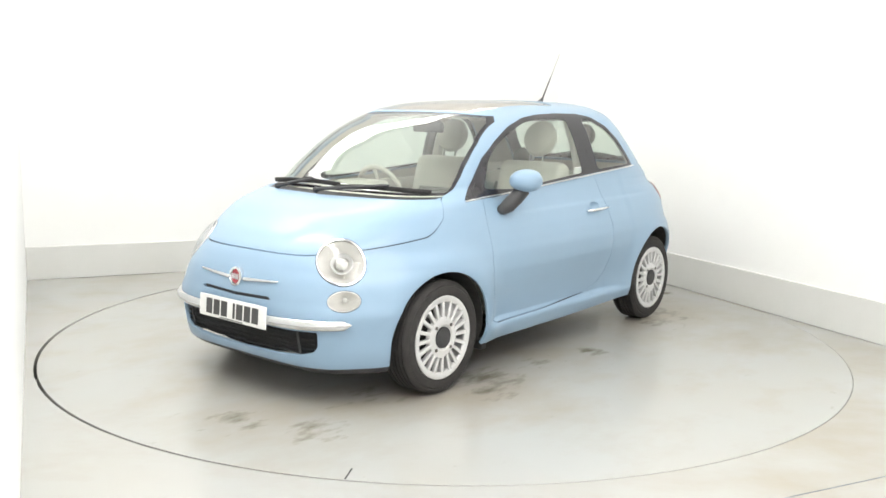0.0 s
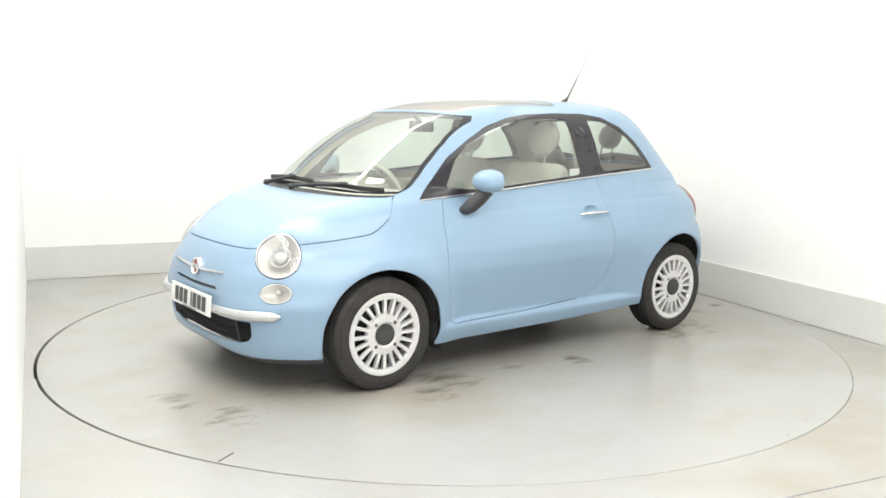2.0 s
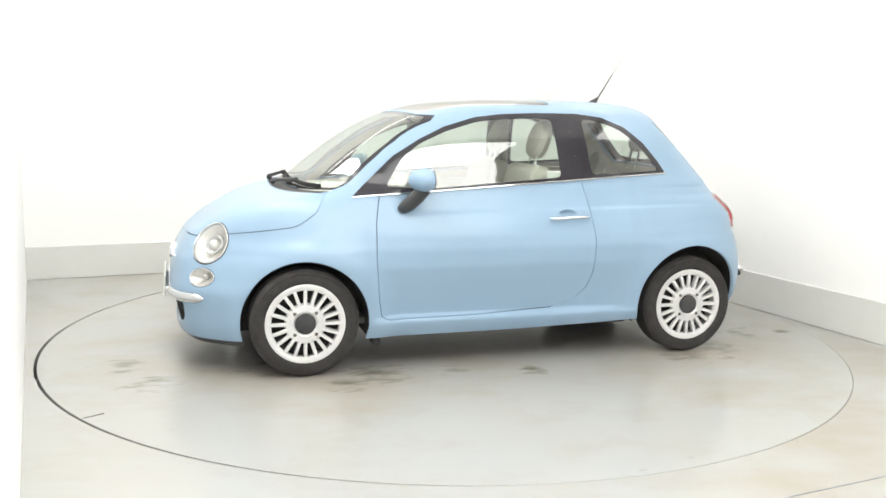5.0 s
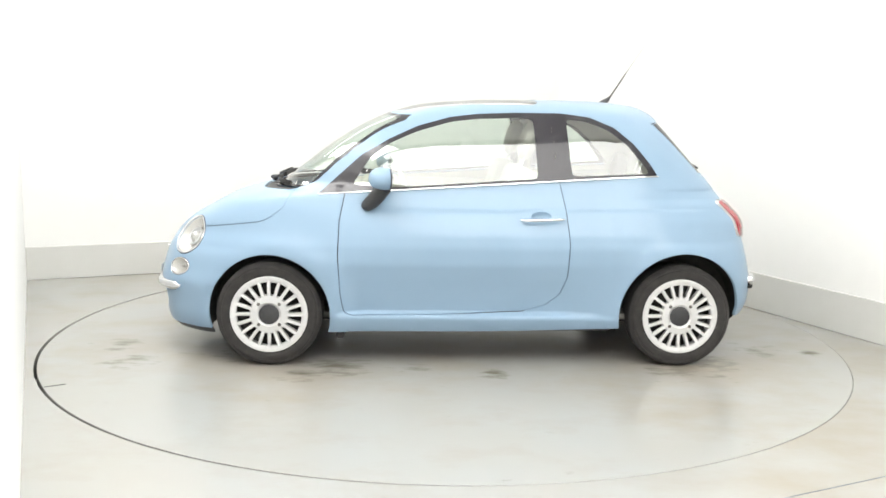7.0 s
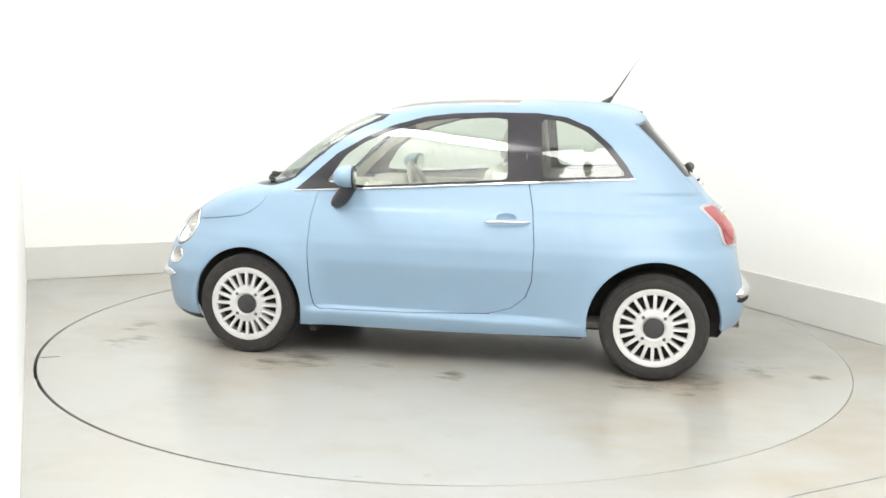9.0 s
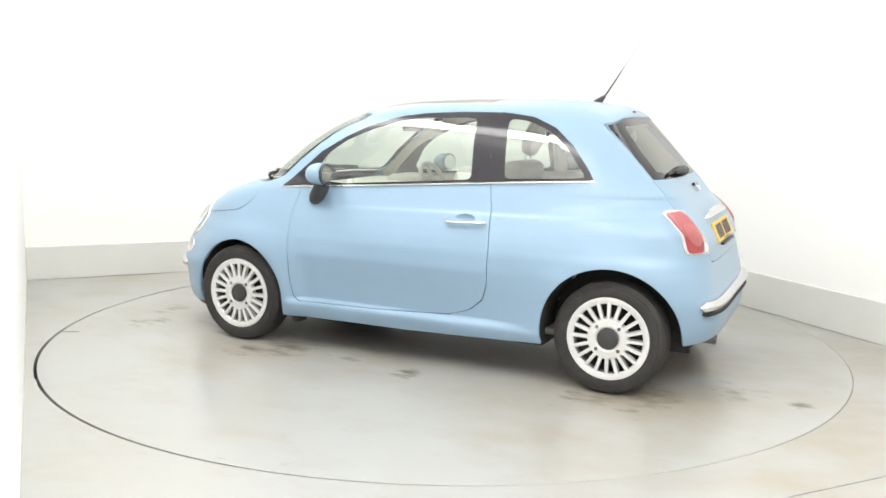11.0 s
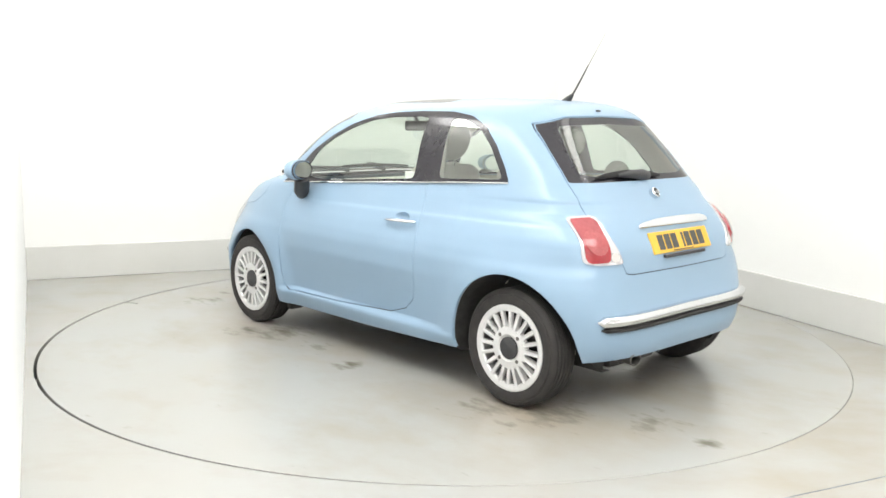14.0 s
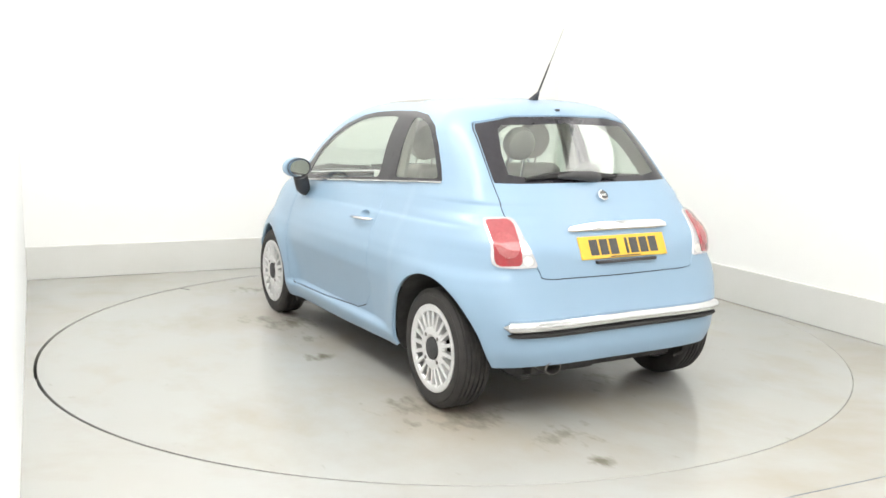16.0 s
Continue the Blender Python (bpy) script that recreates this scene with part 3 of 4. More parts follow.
roofglass, body = body.cut(np.maximum(poly_sd(body.v[:, 0], body.v[:, 1], rounded(ROOFG, 0.06)), 1.412 - body.v[:, 2]))

# lamps
HEAD = ((1.5715, 0.4878, 0.650), (-0.6879, -0.0237, 0.6835), 0.1172, (0.4847, -0.853, 0.3095), 0.1295)
FOG = ((1.668, 0.605, 0.527), (-0.771, 0.629, 0.100), 0.081, (0.0, -0.1, 0.995), 0.051)
TAIL = [(0.632, 0.925), (0.60, 0.937), (0.53, 0.940), (0.512, 0.928), (0.505, 0.84), (0.468, 0.735), (0.475, 0.727), (0.60, 0.726), (0.652, 0.735), (0.655, 0.77), (0.642, 0.85)]
lamps = []
for s in (1, -1):
    lens, body = body.cut(oval_sd(body, HEAD, s))
    fog, body = body.cut(oval_sd(body, FOG, s))
    tail, body = body.cut(end_sd(body, [(a * s, b) for a, b in rounded(TAIL, 0.02, 3)], -1, 0.9))
    lamps.append((s, lens, fog, tail))

# lower grille and the slot over the plate
GRILLE = mirrored([(0.0, 0.238), (0.25, 0.244), (0.43, 0.258), (0.495, 0.275), (0.522, 0.31), (0.528, 0.382), (0.0, 0.378)])
grille, body = body.cut(end_sd(body, GRILLE, 1, 1.0))
slot, body = body.cut(end_sd(body, mirrored([(0.0, 0.497), (0.26, 0.505), (0.268, 0.513), (0.262, 0.522), (0.0, 0.514)]), 1, 1.0))


def hood_sd(p):
    return np.maximum(np.interp(p.v[:, 0], HOOD_X, HOOD_Z) - p.v[:, 2], np.maximum(0.96 - p.v[:, 0], p.v[:, 2] - 1.0))


hood, hood_joint, body = seam(body, hood_sd)
TAILGATE = mirrored([(0.0, 0.668), (0.40, 0.672), (0.45, 0.68), (0.47, 0.735), (0.507, 0.84), (0.516, 0.93), (0.542, 0.945), (0.530, 1.09), (0.517, 1.20), (0.497, 1.332), (0.483, 1.362), (0.3, 1.3955), (0.0, 1.4015)])
tailgate, tail_joint, body = seam(body, lambda p: end_sd(p, TAILGATE, -1, 0.8))

doors, dishes = [], []
for s in (1, -1):
    dlo, body = body.cut(side_sd(body, SIDE_WINDOW, s))
    door, djoint, body = seam(body, lambda p: side_sd(p, DOOR, s))
    dglass, dlo = dlo.cut(side_sd(dlo, rounded(DOOR_GLASS, 0.03), s))
    qglass, dlo = dlo.cut(side_sd(dlo, rounded(QUARTER_GLASS, 0.035), s))
    split = [(-0.40, 1.45), (-0.404, 1.45), (-0.45, 1.03), (-0.446, 1.03)]
    dl_gap, dlo = dlo.cut(side_sd(dlo, split, s))
    rear_part, front_part = dlo.cut(dlo.v[:, 0] + 0.42)
    front_part.made("door_window_frame", M_BLACK, car, 0.004, "gloss black door window surround")
    rear_part.made("quarter_window_frame", M_BLACK, car, 0.004, "gloss black quarter window surround")
    dglass.shifted(-0.002).made("door_glass", M_GLASS, car, 0.0, "green tinted door glass").visible_shadow = False
    qglass.shifted(-0.002).made("quarter_glass", M_GLASS, car, 0.0, "green tinted rear quarter glass").visible_shadow = False
    dish, door = door.cut(dish_sd(door, (-0.345, 0.765, 0.846), s, 0.058, 0.027))
    dishes.append(dish)
    doors.append(door.made("door", M_PAINT, car, 0.014, "light blue painted door panel"))
    door.shifted(-0.03).made("door_lining", M_TRIM, doors[-1], 0.0, "pale trim inside the door")
    djoint.shifted(-0.010).made("door_seal", M_RUBBER, doors[-1], 0.0, "dark joint round the door")

bonnet = hood.made("bonnet", M_PAINT, car, 0.014, "light blue domed bonnet")
hood_joint.shifted(-0.010).made("bonnet_joint", M_RUBBER, bonnet, 0.0)
hatch = tailgate.made("tailgate", M_PAINT, car, 0.014, "light blue tailgate")
tail_joint.shifted(-0.010).made("tailgate_joint", M_RUBBER, hatch, 0.0)
RG = mirrored([(0.0, 1.112), (0.36, 1.112), (0.445, 1.125), (0.432, 1.22), (0.395, 1.335), (0.37, 1.352), (0.0, 1.362)])
rglass, rfrit = rearwin.cut(end_sd(rearwin, RG, -1, 0.5))
rglass.shifted(-0.003).made("rear_window", M_GLASS, hatch, 0.0, "tinted rear window").visible_shadow = False
rfrit.shifted(-0.003).made("rear_window_border", M_BLACK, hatch, 0.0, "black border of the rear window")
WG = mirrored([(0.0, 0.994), (0.40, 0.996), (0.628, 0.998), (0.619, 1.07), (0.568, 1.24), (0.515, 1.352), (0.48, 1.384), (0.3, 1.394), (0.0, 1.400)])
wglass, wfrit = windscreen.cut(end_sd(windscreen, WG, 1, 0.1))
wglass.shifted(-0.003).made("windscreen", M_GLASS, car, 0.0, "green tinted windscreen").visible_shadow = False
wfrit.shifted(-0.003).made("windscreen_border", M_BLACK, car, 0.0, "black border of the windscreen")
cowl.shifted(-0.012).made("cowl", M_PLASTIC, car, 0.01, "black plastic wiper cowl")
roofglass.shifted(-0.022).made("roof_blind", M_CREAM, car, 0.0, "pale blind under the glass roof")
roofglass.shifted(-0.003).made("glass_roof", M_ROOF, car, 0.0, "dark tinted glass roof panel").visible_shadow = False
front_lip.shifted(-0.004).made("front_lip", M_PLASTIC, car, 0.01, "black plastic lip under the front bumper")
grille.shifted(-0.030).made("lower_grille", M_GRILLE, car, 0.0, "black mesh lower air intake")
slot.shifted(-0.015).made("air_slot", M_PLASTIC, car, 0.0, "narrow black air slot")
body.made("body", M_PAINT, car, 0.018, "light blue painted body shell")
liner, _ = body.cut(np.maximum(np.maximum(0.70 - body.v[:, 2], body.v[:, 2] - 1.43), np.maximum(body.v[:, 0] - 0.95, -1.5 - body.v[:, 0])))
liner.shifted(-0.03).made("inner_lining", M_TRIM, car, 0.0, "pale trim inside the body shell")
tailgate.shifted(-0.03).made("tailgate_lining", M_TRIM, hatch, 0.0, "pale trim inside the tailgate")


def bulged(piece, f):
    """Lift each point of a patch along its normal by f(point)."""
    h = np.array([f(v) for v in piece.v])[:, None]
    return Piece(piece.v + piece.n * h, piece.n, piece.f)


def with_normals(piece):
    """Normals worked out anew from the faces."""
    n = np.zeros_like(piece.v)
    for f in piece.f:
        a, b, c = piece.v[f[0]], piece.v[f[1]], piece.v[f[2]]
        k = np.cross(b - a, c - a)
        if len(f) > 3:
            k = k + np.cross(c - a, piece.v[f[3]] - a)
        for i in f:
            n[i] += k
    n /= np.linalg.norm(n, axis=1, keepdims=True) + 1e-12
    return Piece(piece.v, n, piece.f)


def bowl_of(piece, lamp, s, edge, depth):
    """The hollow behind a lens: deepest in the middle, closed at its edge."""
    k = 1 + oval_sd(piece, lamp, s, -0.006) / lamp[4]
    h = -edge - depth * np.clip(1 - k * k, 0, 1)
    return with_normals(Piece(piece.v + piece.n * h[:, None], piece.n, piece.f))


def build_lamps():
    for s, lens, fog, tail in lamps:
        # headlight: ring, bowl, bulb, clear cover
        inner, ring = lens.cut(oval_sd(lens, HEAD, s, -0.0105))
        dome = 1 + oval_sd(inner, HEAD, s, -0.006) / HEAD[4]
        unit = with_normals(Piece(inner.v + inner.n * (0.006 + 0.020 * np.clip(1 - dome ** 2, 0, 1))[:, None], inner.n, inner.f)).made("headlight", M_CLEAR, car, 0.0, "round clear headlight with a chrome ring")
        unit.visible_shadow = False
        edge, chrome = ring.cut(oval_sd(ring, HEAD, s, -0.0055))
        chrome.shifted(-0.001).made("gasket", M_RUBBER, unit, 0.0, "dark gap round the headlight")
        edge.shifted(0.005).made("ring", M_CHROME, unit, 0.008, "chrome ring")
        c, out = inner.v.mean(0), inner.n.mean(0)
        bowl = bowl_of(inner, HEAD, s, 0.003, 0.075)
        bowl.made("reflector", M_REFLECTOR, unit, 0.0, "silver headlight reflector")
        q = c - 0.034 * out
        bm = bmesh.new()
        bmesh.ops.create_uvsphere(bm, u_segments=24, v_segments=12, radius=0.030, matrix=Matrix.Translation(q))
        part("projector", bm, M_BULB, unit, "", True)
        bm = bmesh.new()
        m = Matrix.Translation(q + 0.004 * out) @ Vector((0, 1, 0)).rotation_difference(Vector(out)).to_matrix().to_4x4()
        lathe(bm, [(0.040, -0.010), (0.047, 0.0), (0.052, 0.010), (0.056, 0.004), (0.050, -0.012)], 36, m, True)
        part("projector_ring", bm, M_ALLOY, unit, "", True)
        # lower lamp
        inner, ring = fog.cut(oval_sd(fog, FOG, s, -0.006))
        unit = inner.shifted(0.004).made("fog_light", M_CLEAR, car, 0.0, "oval clear lower lamp")
        unit.visible_shadow = False
        edge, gap = ring.cut(oval_sd(ring, FOG, s, -0.003))
        gap.shifted(-0.001).made("gasket", M_RUBBER, unit, 0.0, "dark gap round the lamp")
        edge.shifted(0.003).made("ring", M_CHROME, unit, 0.008, "chrome ring")
        c = np.array(FOG[0]) * np.array((1, s, 1))
        bowl = bowl_of(inner, FOG, s, 0.003, 0.045)
        bowl.made("reflector", M_REFLECTOR, unit, 0.0, "silver lamp reflector")
        bm = bmesh.new()
        bmesh.ops.create_uvsphere(bm, u_segments=16, v_segments=8, radius=0.014, matrix=Matrix.Translation(c + np.array((-0.02, -0.015 * s, 0))))
        part("bulb", bm, M_BULB, unit, "", True)
        # tail light: clear surround, red lens, pale lower lens
        red_poly = [(0.624, 0.924), (0.540, 0.931), (0.527, 0.915), (0.536, 0.85), (0.538, 0.76), (0.543, 0.738), (0.634, 0.735), (0.643, 0.76), (0.634, 0.85)]
        red, rest = tail.cut(end_sd(tail, [(a * s, b) for a, b in rounded(red_poly, 0.015, 3)], -1, 0.9))
        rev, rest = rest.cut(np.maximum(np.hypot(rest.v[:, 1] * s - 0.512, rest.v[:, 2] - 0.758) - 0.023, rest.v[:, 0]))
        ind, red = red.cut(np.maximum(np.hypot((red.v[:, 1] * s - 0.586) / 0.85, red.v[:, 2] - 0.822) - 0.052, red.v[:, 0]))
        unit = bulged(rest, lambda v: 0.008).made("tail_light", M_CHROMEPLASTIC, car, 0.02, "tail light with a pale clear surround")
        swell = lambda v: 0.011 + 0.006 * math.sin(max(0.0, min(1.0, (v[2] - 0.74) / 0.18)) * math.pi)
        low, top = red.cut(red.v[:, 2] - 0.815)
        with_normals(bulged(top, swell)).made("brake_lens", M_RED, unit, 0.01, "red brake lens")
        with_normals(bulged(low, swell)).made("brake_lens", M_RED2, unit, 0.01, "deep red lower lens")
        with_normals(bulged(ind, lambda v: swell(v) + 0.003)).made("indicator_lens", M_PINK, unit, 0.006, "pale pink round lens")
        with_normals(bulged(rev, lambda v: 0.010)).made("reversing_lens", M_CLEARWHITE, unit, 0.006, "round clear reversing lens")


def swept_bar(name, y0, y1, end, mid, tall, lift, material, label, parent=None, taper=0.03, both=True):
    """A half-round bar that follows the bumper's curve from y0 to y1, with rounded ends."""
    ys = np.linspace(y0, y1, 61)
    bm = bmesh.new()
    rings = []
    for y in ys:
        e = min(y - y0 if both else 1.0, y1 - y)
        k = math.sqrt(max(0.02, 1 - max(0.0, 1 - e / taper) ** 2))
        z = mid(abs(y))
        x = contour_x(y, z, end)
        t = Vector((contour_x(y + 0.004, z, end) - contour_x(y - 0.004, z, end), 0.008, 0)).normalized()
        n = Vector((t.y, -t.x, 0)) * (1 if t.y * end > 0 else -1)
        h = (tall(abs(y)) if callable(tall) else tall) / 2 * k
        ring = [Vector((x, y, z - h)) - n * 0.02]
        for i in range(13):
            a = math.pi * (i / 12 - 0.5)
            ring.append(Vector((x, y, z + h * math.sin(a))) + n * (0.004 + lift * k * math.cos(a) ** 0.8))
        ring.append(Vector((x, y, z + h)) - n * 0.02)
        rings.append([bm.verts.new(p) for p in ring])
    for a, b in zip(rings, rings[1:]):
        for i in range(len(a) - 1):
            bm.faces.new((a[i], a[i + 1], b[i + 1], b[i]))
    for r in (rings[0], rings[-1]):
        bm.faces.new(r)
    return part(name, bm, material, parent or car, label, True)


def build_trim():
    # bright bumper bars
    swept_bar("front_bumper_bar", -0.645, 0.645, 1, lambda y: 0.409 + 0.016 * y, 0.052, 0.022, M_CHROME, "chrome bumper bar")
    bar = swept_bar("rear_bumper_bar", -0.638, 0.638, -1, lambda y: 0.477 - 0.006 * y, 0.054, 0.030, M_CHROME, "chrome rear bumper bar")
    swept_bar("rubber_strip", -0.622, 0.622, -1, lambda y: 0.437 - 0.003 * y, 0.024, 0.020, M_RUBBER, "black rubber strip", bar)
    # bright moustache and round badge
    for s in (1, -1):
        a, b = sorted((0.05 * s, 0.298 * s))
        swept_bar("bright_strip", a, b, 1, lambda y: 0.577 + 0.065 * y, lambda y: 0.021 - 0.045 * max(0.0, y - 0.05), 0.007, M_CHROME, "thin bright strip beside the badge", None, 0.01)
    badge("badge", (1.818, 0, 0.588), 98, 0.047)
    badge("badge", (-1.408, -0.02, 1.022), -55, 0.028, M_STEEL)
    # waist strips
    for s in (1, -1):
        line = [(0.885, 0.951), (0.70, 0.963), (0.461, 0.977), (0.2, 0.994), (0.0, 1.008), (-0.23, 1.023), (-0.458, 1.038), (-0.72, 1.055), (-0.90, 1.065), (-1.015, 1.071)]
        bm = bmesh.new()
        tube(bm, [(x, s * (contour_y(x, z) + 0.002), z) for x, z in line], 0.0048, 8)
        part("waist_strip", bm, M_CHROME, car, "thin chrome strip under the side windows", True)


def badge(name, at, tilt, r, disc=None):
    m = Matrix.Translation(at) @ Matrix.Rotation(radians(-90), 4, "Z") @ Matrix.Rotation(radians(tilt - 90), 4, "X") if tilt > 0 else \
        Matrix.Translation(at) @ Matrix.Rotation(radians(90), 4, "Z") @ Matrix.Rotation(radians(tilt + 90), 4, "X")
    bm = bmesh.new()
    lathe(bm, [(r * 0.72, 0.004), (r * 0.8, 0.012), (r, 0.008), (r * 1.02, -0.02)], 40, m)
    b = part(name, bm, M_CHROME, car, "round chrome badge" if disc else "round chrome badge with a red centre", True)
    bm = bmesh.new()
    lathe(bm, [(0.0005, 0.007), (r * 0.74, 0.005)], 40, m)
    part("badge_disc", bm, disc or M_BADGE, b, "", True)
    for k in range(-2, 3):
        bm = bmesh.new()
        box(bm, -r * 0.1 + k * r * 0.24, r * 0.06 + k * r * 0.24, 0.006, 0.010, -r * 0.28, r * 0.28, 0.0, m)
        part("badge_bar", bm, M_CHROME, b)


def plate(name, m, face, label):
    p = new(name)
    p.parent = car
    p.matrix_basis = m
    bm = bmesh.new()
    box(bm, -0.26, 0.26, 0, 0.008, -0.0555, 0.0555, 0.004)
    bd = part("plate_board", bm, face, p, label)
    x = -0.205
    for i, w in enumerate((0.048, 0.048, 0.048, 0.016, 0.0, 0.048, 0.048, 0.048)):
        if w:
            bm = bmesh.new()
            box(bm, x, x + w, 0.0078, 0.0095, -0.038, 0.038, 0.0)
            part("plate_bar", bm, M_INK, bd)
        x += (w or 0.022) + 0.0115
    bm = bmesh.new()
    box(bm, -0.09, 0.09, 0.0078, 0.0092, -0.051, -0.0455, 0.0)
    part("plate_bar", bm, M_INK, bd)


def build_plates():
    plate("number_plate", Matrix.Translation((1.858, 0.018, 0.424)) @ Matrix.Rotation(radians(-90), 4, "Z") @ Matrix.Rotation(radians(4), 4, "X"), M_PLATEW, "white reflective number plate")
    plate("number_plate", Matrix.Translation((-1.560, -0.03, 0.797)) @ Matrix.Rotation(radians(90), 4, "Z") @ Matrix.Rotation(radians(25), 4, "X"), M_PLATEY, "yellow reflective number plate")
    bm = bmesh.new()
    box(bm, -1.605, -1.585, -0.21, 0.15, 0.728, 0.742, 0.004)
    part("plate_clip", bm, M_PLASTIC, car, "dark clip under the rear plate")
    # bright handle over the rear plate
    p, _ = full.cut(end_sd(full, rounded([(0.27, 0.868), (0.262, 0.884), (0.1, 0.9), (-0.1, 0.904), (-0.30, 0.900), (-0.325, 0.885), (-0.33, 0.866)], 0.01, 3), -1, 1.0))
    with_normals(bulged(p, lambda v: 0.022 - 0.5 * max(0.0, v[2] - 0.882))).made("tailgate_handle", M_CHROME, hatch, 0.03, "chrome tailgate handle above the plate")


def build_mirrors():
    for s in (1, -1):
        unit = new("wing_mirror")
        unit.parent = car
        unit.matrix_basis = pose(0.515, 0.826 * s, 1.043, 0, 0, 10 * s)
        bm = bmesh.new()
        bmesh.ops.create_uvsphere(bm, u_segments=36, v_segments=24, radius=1.0)
        for v in bm.verts:
            x, y, z = v.co
            k = 1 / (abs(x) ** 2.3 + abs(y) ** 2.3 + abs(z) ** 2.3) ** (1 / 2.3)
            x, y, z = x * k, y * k, z * k
            x = max(x, -0.22)
            taper = 1 - 0.10 * (y * s < 0) * abs(y)
            v.co = Vector((x * 0.086 + 0.005, y * 0.090, z * (0.065 if z > 0 else 0.057) * taper + 0.004))
        cap = part("mirror_cap", bm, M_PAINT, unit, "light blue mirror cap", True)
        bm = bmesh.new()
        lathe(bm, [(1.0, 0.012), (1.04, -0.01), (0.98, -0.028), (0.84, -0.028), (0.82, -0.012)], 40, Matrix.Rotation(radians(90), 4, "Z"), True)
        for v in bm.verts:
            v.co = Vector((-0.012 - v.co.x, v.co.y * 0.080, v.co.z * 0.058 + 0.006))
        for v in bm.verts:
            v.co.x = -0.012 - (v.co.x + 0.012)
        part("mirror_bezel", bm, M_PLASTIC, unit, "black mirror bezel", True)
        bm = bmesh.new()
        lathe(bm, [(0.0005, 0.0), (0.85, 0.0)], 40, Matrix.Rotation(radians(90), 4, "Z"))
        for v in bm.verts:
            v.co = Vector((-0.0275, v.co.y * 0.080, v.co.z * 0.058 + 0.006))
        part("mirror_glass", bm, M_MIRROR, unit, "silvered mirror glass")
        bm = bmesh.new()
        tube(bm, [(0.0, -0.015 * s, -0.04), (0.03, -0.045 * s, -0.085), (0.065, -0.075 * s, -0.128), (0.085, -0.10 * s, -0.150), (0.09, -0.13 * s, -0.158)], [0.044, 0.047, 0.046, 0.036, 0.02], 20, True, 0.85)
        part("mirror_foot", bm, M_PLASTIC, unit, "black plastic mirror foot", True)


def build_handles():
    for s, d in zip((1, -1), doors):
        hollow = lambda v: -0.024 * max(0.0, 1 - ((v[0] + 0.345) / 0.058) ** 2 - ((v[2] - 0.846) / 0.027) ** 2) ** 0.5
        with_normals(bulged(dishes[0 if s > 0 else 1], hollow)).made("handle_dish", M_PAINT, d, 0.0, "hollow behind the handle")
        bm = bmesh.new()
        tube(bm, [(-0.235, 0.775 * s, 0.826), (-0.26, 0.797 * s, 0.828), (-0.35, 0.803 * s, 0.832), (-0.44, 0.797 * s, 0.834), (-0.468, 0.772 * s, 0.834)], [0.008, 0.0105, 0.011, 0.0105, 0.008], 12, True, 0.8)
        part("door_handle", bm, M_CHROME, d, "chrome pull handle", True)


def build_wipers():
    def on_glass(y, z, lift):
        L = level(_run[0] + (_run[-1] - _run[0]) * np.linspace(0, 1, 1500))
        k = int(np.argmin(np.abs(L[:, 0] - z)))
        zz, xf, xr, w, nf, nr, xm = L[k]
        x = xm + (xf - xm) * max(0.0, 1 - (abs(y) / w) ** nf) ** (1 / nf)
        return Vector((x + lift, y, z + lift * 0.7))
    for y0, y1, y2, z2 in ((-0.42, -0.545, 0.03, 1.000), (-0.09, 0.04, 0.60, 0.992)):
        wiper = new("wiper")
        wiper.parent = car
        pts = [on_glass(y1 + (y2 - y1) * t, 0.990 + (z2 - 0.990) * t + 0.010 * math.sin(math.pi * t), 0.014) for t in np.linspace(0, 1, 9)]
        bm = bmesh.new()
        tube(bm, pts, 0.008, 8, True, 1.6)
        part("wiper_blade", bm, M_RUBBER, wiper, "black rubber wiper blade", True)
        bm = bmesh.new()
        base = on_glass(y0 + 0.02, 0.970, 0.012)
        tube(bm, [base, base + Vector((0.01, 0.06, 0.012)), pts[5] + Vector((0.004, 0, 0.016)), pts[4] + Vector((0.004, 0, 0.014))], [0.014, 0.011, 0.008, 0.006], 8)
        part("wiper_arm", bm, M_PLASTIC, wiper, "black wiper arm", True)
        bm = bmesh.new()
        bmesh.ops.create_uvsphere(bm, u_segments=12, v_segments=8, radius=0.018, matrix=Matrix.Translation(base))
        part("wiper_pivot", bm, M_PLASTIC, wiper, "", True)
    # rear wiper
    w = new("rear_wiper")
    w.parent = car

    def on_rear(y, z, lift):
        return (contour_x(y, z, -1) - lift, y, z)
    bm = bmesh.new()
    tube(bm, [on_rear(-0.05, 1.104, 0.012), on_rear(0.0, 1.112, 0.026), on_rear(0.09, 1.116, 0.026), on_rear(0.20, 1.112, 0.018)], [0.022, 0.028, 0.021, 0.008], 12)
    part("wiper_arm", bm, M_PLASTIC, w, "broad black rear wiper arm", True)
    bm = bmesh.new()
    tube(bm, [on_rear(y, 1.105 + 0.016 * math.sin((0.38 - y) / 0.54 * math.pi), 0.014) for y in np.linspace(0.38, -0.16, 9)], [0.004, 0.008, 0.010, 0.011, 0.012, 0.012, 0.011, 0.009, 0.005], 8, True, 1.4)
    part("wiper_blade", bm, M_RUBBER, w, "black wiper blade", True)
    bm = bmesh.new()
    bmesh.ops.create_uvsphere(bm, u_segments=16, v_segments=10, radius=0.026, matrix=Matrix.Translation(on_rear(-0.03, 1.10, 0.0)))
    part("wiper_pivot", bm, M_PLASTIC, w, "", True)


